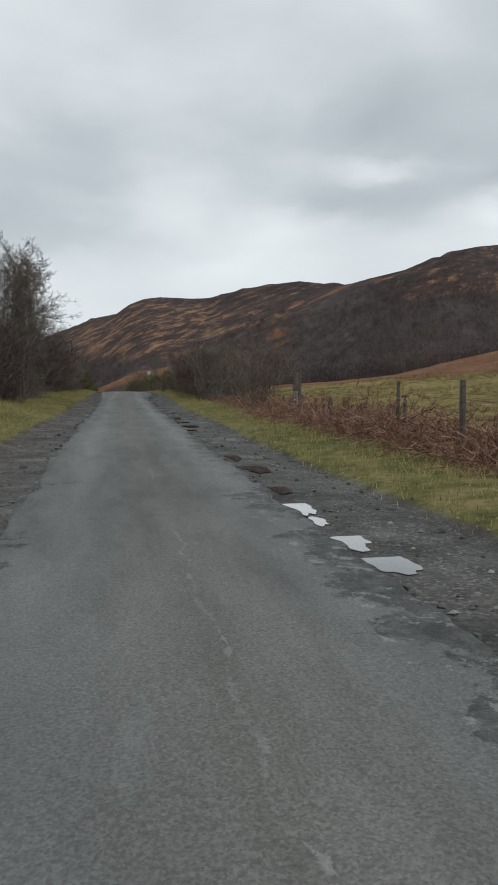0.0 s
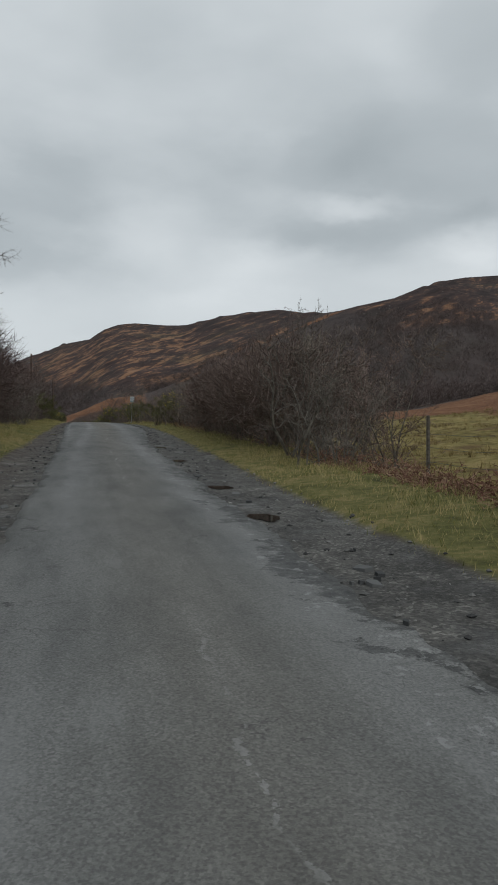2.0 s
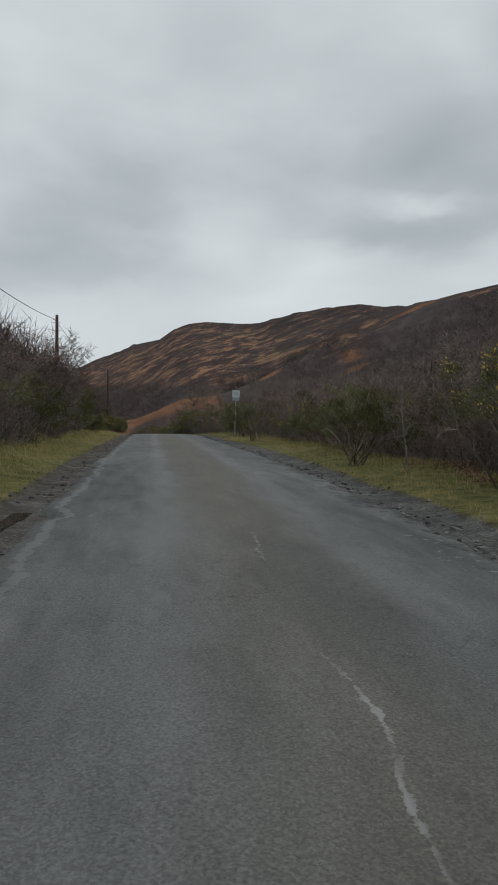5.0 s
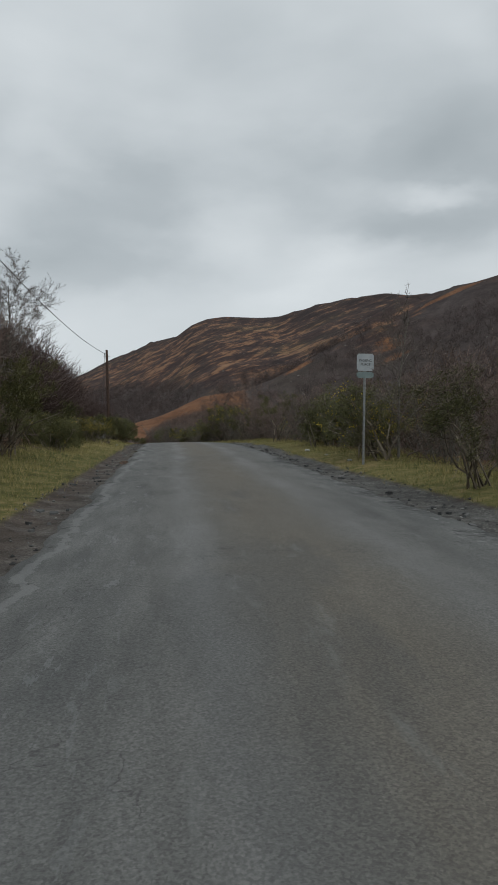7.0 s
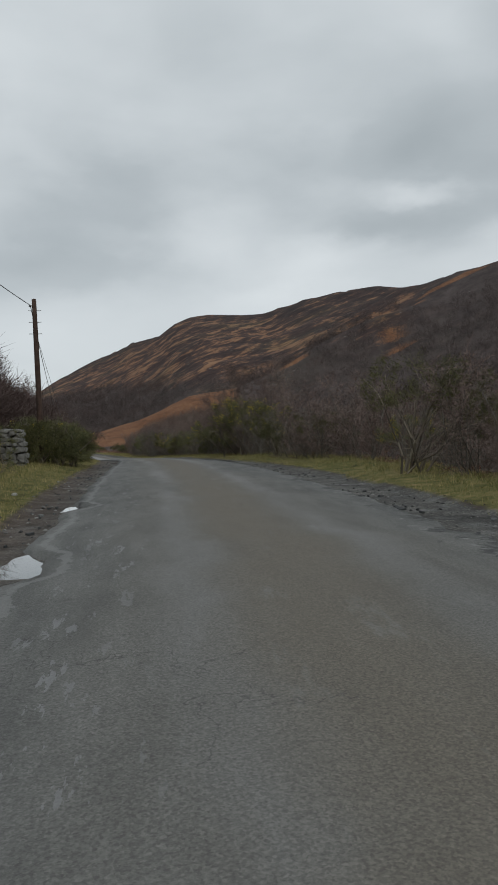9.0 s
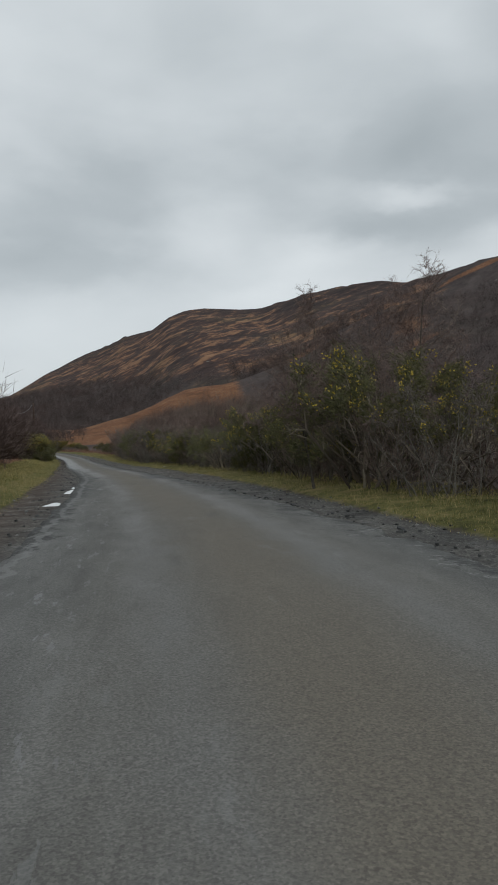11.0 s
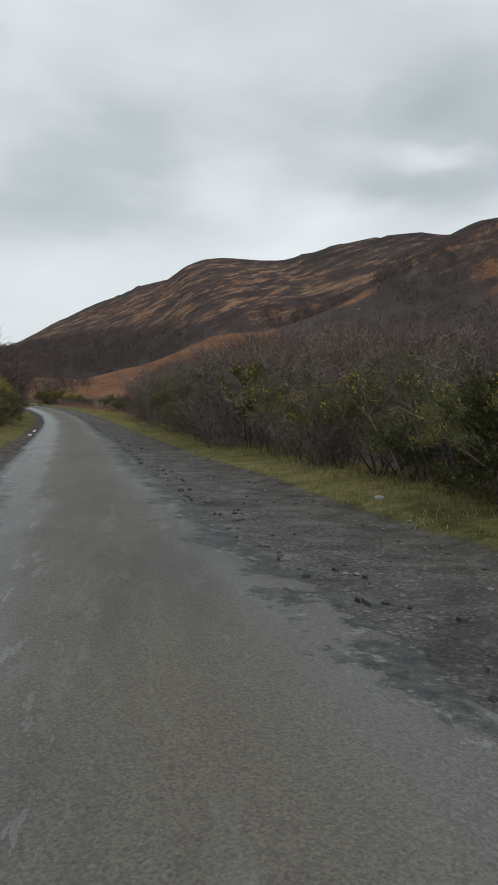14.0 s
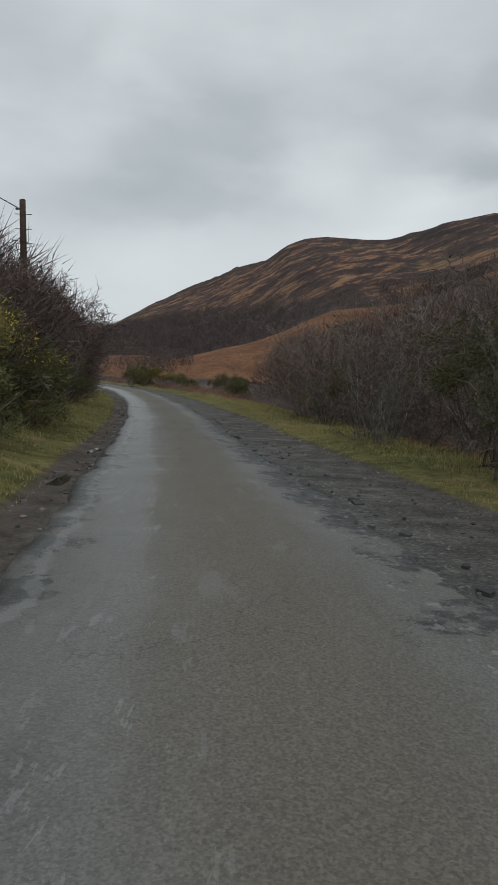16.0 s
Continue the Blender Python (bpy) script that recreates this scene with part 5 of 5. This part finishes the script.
# ---- puddles ----
def puddle(x, y, long, wide, seed, muddy=False):
    g = np.random.default_rng(seed)
    n = 90
    long, wide = long * 1.05, wide * 0.72
    w, ph = g.normal(0, 1, 16), g.uniform(0, 6.28, 16)
    z = at_z(x, y) + 0.003
    v = [(x, y, z)]
    for i in range(n):
        t = 2 * math.pi * i / n
        r = 1 + 0.24 * sum(w[k] * math.sin(k * t + ph[k]) / k ** 1.0 for k in range(2, 15))
        r = min(max(r, 0.3), 1.6)
        v.append((x + wide * r * math.cos(t), y + long * r * math.sin(t), z))
    f = [(0, 1 + i, 1 + (i + 1) % n) for i in range(n)]
    ob = new("puddle", mesh_of("puddle", v, f, WATER))
    return tagged(ob, "muddy brown puddle in the broken road edge" if muddy else "still rainwater puddle reflecting the sky", "puddle", "puddles along the road", "structure")


for k, (x, y, lo, wi, mud) in enumerate(PUDDLES):
    puddle(x, y, lo, wi, 100 + k, bool(mud))



# ---- fence and gate by the pasture ----
def fence_post(x, y, tall, r, lean, seed):
    g = np.random.default_rng(seed)
    sh = Shape()
    a, w = np.array((0.0, 0.0, -0.3)), np.array((lean[0], lean[1], 1.0))
    n = 4
    for i in range(n):
        b = a + (w + g.normal(0, 0.012, 3)) * (tall + 0.3) / n
        sh.tube(a, b, r * (1 - 0.04 * i), r * (0.96 - 0.04 * i), 7)
        a = b
    k = len(sh.v)
    sh.v.append(tuple(a + (0, 0, 0.012)))
    sh.f += [(k - 7 + i, k - 7 + (i + 1) % 7, k) for i in range(7)]
    ob = new("fence_post", sh.mesh("fence_post", POST))
    ob.location = (x, y, at_z(x, y))
    return tagged(ob, "weathered grey timber fence post among dead bracken", "fence post", "pasture fence posts")


POSTS = [(5.5, 2.2, 0.95), (5.45, 4.6, 1.0), (5.4, 7.3, 0.95), (5.35, 10.4, 1.05), (5.35, 12.75, 0.62), (5.35, 15.0, 0.55), (5.25, 17.1, 0.6), (6.1, 25.6, 0.55), (6.15, 28.8, 0.7), (6.2, 31.9, 1.15), (6.55, 35.6, 1.1)]
for k, (x, y, h) in enumerate(POSTS):
    g = np.random.default_rng(200 + k)
    fence_post(x, y, h + 0.12, 0.04 if k % 3 else 0.058, g.normal(0, 0.035, 2), 300 + k)
for x, y, h, r in ((5.3, 12.95, 1.08, 0.04), (6.0, 23.55, 1.5, 0.105), (5.3, 20.05, 0.75, 0.085), (5.18, 19.8, 1.4, 0.05)):
    fence_post(x, y, h, r, (0.02, 0.0), int(y * 10))


def fence_wire(a, b):
    sh = Shape()
    m = 0.5 * (a + b) - (0, 0, 0.03)
    sh.tube(a, m, 0.004, 0.004)
    sh.tube(m, b, 0.004, 0.004)
    tagged(new("fence_wire", sh.mesh("fence_wire", WIRE)), "slack rusty wire strung between two fence posts", "wire", "fence wires")


for (xa, ya, _), (xb, yb, _) in zip(POSTS, POSTS[1:]):
    for z0 in (0.35, 0.62, 0.88):
        if not ya < 22 < yb:
            fence_wire(np.array((xa - 0.05, ya, at_z(xa, ya) + z0)), np.array((xb - 0.05, yb, at_z(xb, yb) + z0)))


def field_gate():
    """A five-barred steel gate with two uprights, and a short hurdle beside its post."""
    ob = thing("field_gate", "grey tubular steel field gate hung on timber posts", "gate", "field gates")
    x0, y0, x1, y1 = 5.94, 23.4, 5.42, 20.35
    ob.location = (x0, y0, -0.78)
    ob.rotation_euler = (0, 0, math.atan2(y1 - y0, x1 - x0))
    wide = math.hypot(x1 - x0, y1 - y0)
    for z in (0.06, 0.2, 0.34, 0.52, 0.78):
        sh = Shape()
        sh.tube((0, 0, z), (wide, 0, z - 0.03), 0.02, 0.02, 6)
        part("rail", sh.mesh("rail", STEEL), ob)
    for x in (0.0, wide * 0.36, wide):
        sh = Shape()
        sh.tube((x, 0.012, 0.0), (x, 0.012, 0.78), 0.02, 0.02, 6)
        part("stile", sh.mesh("stile", STEEL), ob)
    sh = Shape()
    sh.tube((0.1, 0.05, 0.55), (wide * 0.75, 0.1, 0.12), 0.035, 0.03, 5)
    part("brace", sh.mesh("brace", POST), ob, "old grey timber prop")
    hurdle = thing("hurdle", "short steel hurdle leaning on the gate post", "hurdle", "field gates")
    hurdle.location = (5.72, 23.9, at_z(5.72, 23.9))
    hurdle.rotation_euler = (0, 0, radians(-18))
    for z in (0.1, 0.22, 0.36, 0.5, 0.62):
        sh = Shape()
        sh.tube((-0.12, 0, z), (0.42, 0, z + 0.04), 0.012, 0.012, 5)
        part("rail", sh.mesh("rail", STEEL), hurdle)
    for x in (-0.12, 0.42):
        sh = Shape()
        sh.tube((x, 0.01, -0.12), (x, 0.01, 0.68), 0.016, 0.016, 5)
        part("stile", sh.mesh("stile", STEEL), hurdle)


field_gate()


# ---- telegraph poles and their cable ----
def telegraph_pole(x, y, tall, lean, stay=False):
    ob = thing("telegraph_pole", "dark creosoted timber telegraph pole", "pole", "telegraph poles")
    ob.location = (x, y, at_z(x, y))
    sh = Shape()
    a = np.array((0.0, 0.0, -0.5))
    for i in range(6):
        b = a + np.array((lean, 0, 1.0)) * (tall + 0.5) / 6
        sh.tube(a, b, 0.125 * (1 - 0.055 * i), 0.125 * (0.945 - 0.055 * i), 10)
        a = b
    k = len(sh.v)
    sh.v.append(tuple(a + (0, 0, 0.03)))
    sh.f += [(k - 10 + i, k - 10 + (i + 1) % 10, k) for i in range(10)]
    part("shaft", sh.mesh("shaft", POLE, True), ob)
    for z in (0.93, 0.86, 0.79):
        for sx in (-1, 1):
            st = Shape()
            st.tube((lean * tall * z, 0, tall * z), (lean * tall * z + sx * 0.24, 0, tall * z + 0.01), 0.012, 0.012, 5)
            part("step", st.mesh("step", STEEL), ob)
    cap = Shape()
    cap.tube((lean * tall - 0.1, 0, tall - 0.25), (lean * tall - 0.2, 0, tall - 0.25), 0.03, 0.045, 6)
    part("insulator", cap.mesh("insulator", STEEL), ob)
    if stay:
        w = Shape()
        w.tube((lean * tall * 0.8, 0, tall * 0.8), (0.9, 2.6, 0.0), 0.007, 0.007)
        part("stay_wire", w.mesh("stay_wire", WIRE), ob)
    return np.array(ob.location) + (lean * tall - 0.15, 0, tall - 0.22)


tops = []
for x, y, top, lean, stay in ((-5.4, 52.0, 6.9, 0.0, False), (-5.1, 99.2, 6.95, 0.0, False), (-4.15, 131.2, 6.15, -0.01, True), (-11.8, 204.8, 2.9, -0.03, False)):
    tops.append(telegraph_pole(x, y, top - at_z(x, y), lean, stay))
for a, b in zip(tops, tops[1:]):
    sh = Shape()
    sag = 0.00045 * np.linalg.norm(b - a) ** 2
    for i in range(16):
        s, t = i / 16, (i + 1) / 16
        sh.tube(a + (b - a) * s - (0, 0, sag * 4 * s * (1 - s)), a + (b - a) * t - (0, 0, sag * 4 * t * (1 - t)), 0.017, 0.017)
    tagged(new("telegraph_cable", sh.mesh("telegraph_cable", WIRE)), "black overhead cable sagging between telegraph poles", "cable", "overhead cables")


# ---- passing place sign ----
def bevelled_plate(w, h, d, mat, name):
    bm = bmesh.new()
    bmesh.ops.create_cube(bm, size=1.0, matrix=Matrix.Diagonal((w, d, h, 1)))
    bmesh.ops.bevel(bm, geom=[e for e in bm.edges if abs((e.verts[0].co - e.verts[1].co).y) > d * 0.5], offset=0.03, segments=4, affect="EDGES")
    me = bpy.data.meshes.new(name)
    bm.to_mesh(me)
    bm.free()
    me.materials.append(mat)
    return me


def passing_sign():
    x, y = 4.82, 96.9
    ob = thing("passing_place_sign", "white square passing place sign on thin grey post", "road sign")
    ob.location = (x, y, at_z(x, y))
    ob.rotation_euler = (0, radians(1.2), radians(4))
    tall = 2.8 - at_z(x, y)
    sh = Shape()
    sh.tube((0, 0.03, -0.3), (0, 0.03, tall - 0.05), 0.03, 0.03, 10)
    part("post", sh.mesh("post", STEEL, True), ob)
    plate = part("plate", bevelled_plate(0.42, 0.41, 0.012, PLATE, "plate"), ob, "white enamel plate with black lettering")
    plate.location = (0, -0.012, tall - 0.22)
    under = part("lower_plate", bevelled_plate(0.42, 0.15, 0.012, PLATE_BACK, "lower_plate"), ob, "weathered grey-green lower plate")
    under.location = (0, -0.006, tall - 0.52)
    for word, z in (("PASSING", 0.035), ("PLACE", -0.055)):
        cu = bpy.data.curves.new(word.lower(), "FONT")
        cu.body, cu.size, cu.align_x, cu.extrude = word, 0.082, "CENTER", 0.002
        cu.materials.append(LETTER)
        tmp = new("lettering", cu)
        me = bpy.data.meshes.new_from_object(tmp.evaluated_get(bpy.context.evaluated_depsgraph_get()))
        bpy.data.objects.remove(tmp)
        txt = new("lettering", me)
        txt.parent = plate
        txt.location, txt.rotation_euler = (0, -0.010, z - 0.02), (radians(90), 0, 0)
    for dz in (0.1, -0.12):
        cl = Shape()
        cl.box((0, 0.03, tall - 0.22 + dz), (0.09, 0.08, 0.03))
        part("clip", cl.mesh("clip", STEEL), ob)


passing_sign()


# ---- dry stone wall ----
def stone_wall(x0, y0, x1, y1, tall):
    """Courses of rough stones of uneven size, each one a piece of its own."""
    g = np.random.default_rng(31)
    ob = thing("dry_stone_wall", "lichened grey dry stone wall ending at the verge", "wall")
    ob.location = (x0, y0, at_z(x0, y0))
    run = math.hypot(x1 - x0, y1 - y0)
    turn = math.atan2(y1 - y0, x1 - x0)
    ob.rotation_euler = (0, 0, turn)
    shapes = []
    for k in range(6):
        bm = bmesh.new()
        bmesh.ops.create_icosphere(bm, subdivisions=1, radius=0.5)
        for v in bm.verts:
            v.co = Vector([math.copysign(abs(c * 2) ** 0.55 * 0.5, c) for c in v.co]) + Vector(g.normal(0, 0.035, 3))
        me = bpy.data.meshes.new("stone")
        bm.to_mesh(me)
        bm.free()
        me.materials.append(STONE)
        shapes.append(me)
    z = -0.1
    while z < tall:
        h = g.uniform(0.1, 0.22)
        s = -g.uniform(0, 0.15)
        while s < run:
            w = g.uniform(0.18, 0.42)
            for side in (-0.13, 0.13):
                st = part("stone", shapes[g.integers(6)], ob)
                st.location = (s + w / 2, side * (1 - 0.25 * z / tall) + g.normal(0, 0.015), z + h / 2 + g.normal(0, 0.018))
                st.scale = (w * 1.12, 0.33, h * 1.18)
                st.rotation_euler = (g.normal(0, 0.12), g.normal(0, 0.14), g.normal(0, 0.1))
            s += w
        z += h


stone_wall(-4.25, 127.8, -6.6, 128.2, 1.2)

# gorse and heaps round the wall, by the sign, and at the bend
for k, x, y, a, s in ((5, -3.5, 103.6, 3, 0.62), (5, -4.0, 105.6, 0, 0.68), (5, -3.6, 106.4, 1, 0.6), (2, -4.4, 106.6, 1, 0.62), (4, -4.9, 103.6, 4, 0.7), (5, -5.0, 107.6, 2, 0.75), (3, -4.5, 112.3, 2, 0.5), (5, -5.2, 113.6, 2, 0.66), (0, -4.7, 116.4, 2, 0.5), (3, -3.3, 115.8, 2, 0.53), (3, -4.0, 116.2, 5, 0.6), (2, -4.6, 115.4, 1, 0.62), (1, -3.7, 116.9, 0, 0.58), (4, -5.2, 116.0, 3, 0.66), (0, -2.95, 116.5, 4, 0.42), (4, -5.9, 115.4, 1, 0.7), (5, -5.6, 119.0, 1, 0.6), (4, -5.3, 122.4, 3, 0.6), (5, -5.0, 124.4, 3, 0.55), (1, -5.6, 125.6, 1, 0.7), (0, -6.6, 125.0, 2, 0.85), (0, -4.7, 126.2, 5, 0.6), (5, -3.7, 132.0, 4, 1.0), (5, -4.5, 132.6, 5, 1.12), (5, -5.3, 132.8, 2, 0.95), (5, -4.2, 131.0, 1.5, 0.95), (5, -3.4, 134.0, 2.5, 0.92),
                      (1, 4.9, 141.4, 2, 1.42), (0, 5.4, 142.9, 4, 1.4), (1, 5.9, 139.6, 1, 1.2), (1, 4.6, 149.5, 1, 1.1), (1, 4.2, 152.0, 4, 1.15), (1, 6.0, 67.5, 2, 1.0), (0, 6.4, 77.5, 3, 0.95), (2, 5.6, 97.9, 2, 1.2), (0, 5.4, 98.9, 3, 0.9), (0, 5.2, 73.8, 0, 0.85), (0, 5.2, 91.0, 5, 0.9), (5, 6.2, 107.5, 2, 1.1), (5, 7.0, 108.6, 4, 1.2), (0, 6.0, 118.5, 1, 1.2),
                      (0, -9.9, 194.6, 0, 0.9), (3, -10.5, 194.2, 3, 1.2), (3, -10.9, 192.6, 2, 1.05), (1, -10.6, 197.0, 3, 1.05), (5, -9.6, 193.6, 4, 0.8), (5, -9.0, 191.0, 2, 0.55), (5, -10.4, 195.6, 1, 1.1), (5, -10.2, 198.4, 3, 0.95), (5, -10.8, 201.0, 5, 0.9), (0, -10.0, 199.8, 2, 0.8), (0, -11.6, 204.5, 3, 0.7),
                      (4, -16.6, 253.5, 0, 0.9), (1, -15.3, 253.2, 1, 0.9), (5, -15.6, 254.0, 4, 0.85), (3, -14.0, 253.6, 0, 0.9), (3, -12.7, 253.0, 2, 0.85), (4, -11.6, 252.5, 4, 0.8), (5, -10.8, 251.8, 2, 0.65), (0, -16.5, 260.0, 5, 1.2), (4, -7.7, 244.0, 1, 0.85), (0, -7.0, 243.6, 2, 0.9), (5, -6.4, 243.0, 3, 0.95),
                      (5, 4.6, 152.5, 0, 1.1), (5, 5.3, 154.5, 2, 1.2), (1, 4.4, 155.8, 4, 0.85), (5, 4.8, 158.0, 1, 1.0), (1, 3.6, 160.5, 3, 0.85), (0, 3.3, 165.0, 5, 0.85), (5, 2.6, 169.4, 0.5, 1.0), (5, 2.3, 172.2, 2.5, 0.95), (0, 3.2, 174.0, 4.5, 1.2), (0, 3.3, 166.8, 1.5, 1.1)):
    put(GORSE_KIND[k], x, y, a, s)
lone = bare_shrub("bare_shrub", "lone leafless grey shrub by the fence", 71, 3.1, 13, BARK, TWIG, 6, 2, 0.22, 0.02, 4, 0.6)
put(lone, 5.3, 26.2, 0.0, 1.0)


def pale_stone(x, y, size, seed):
    """A lichened stone lying on the verge."""
    g = np.random.default_rng(seed)
    bm = bmesh.new()
    bmesh.ops.create_icosphere(bm, subdivisions=2, radius=size)
    for v in bm.verts:
        v.co = Vector((v.co.x * 1.3, v.co.y, v.co.z * 0.7)) * (1 + 0.14 * noise.noise(v.co * 9 + Vector((seed, 0, 0)))) + Vector(g.normal(0, 0.04 * size, 3))
    me = bpy.data.meshes.new("stone")
    bm.to_mesh(me)
    bm.free()
    me.materials.append(PALE_STONE)
    ob = new("stone", me)
    ob.location = (x, y, at_z(x, y) + 0.25 * size)
    ob.rotation_euler = (0, 0, g.uniform(0, 6.28))
    tagged(ob, "pale lichened stone lying on the grass verge", "stone", "verge stones")


PALE_STONE = mottled("pale_stone", (0.22, 0.22, 0.2), (0.5, 0.5, 0.47), 18.0, 0.9, 0.2, 0.006)
for k, (x, y, r) in enumerate(((4.95, 104.9, 0.09), (4.85, 98.4, 0.06), (4.9, 101.5, 0.05), (5.2, 148.4, 0.06), (-2.6, 117.5, 0.06), (0.9, 170.5, 0.06))):
    pale_stone(x, y, r, 400 + k)
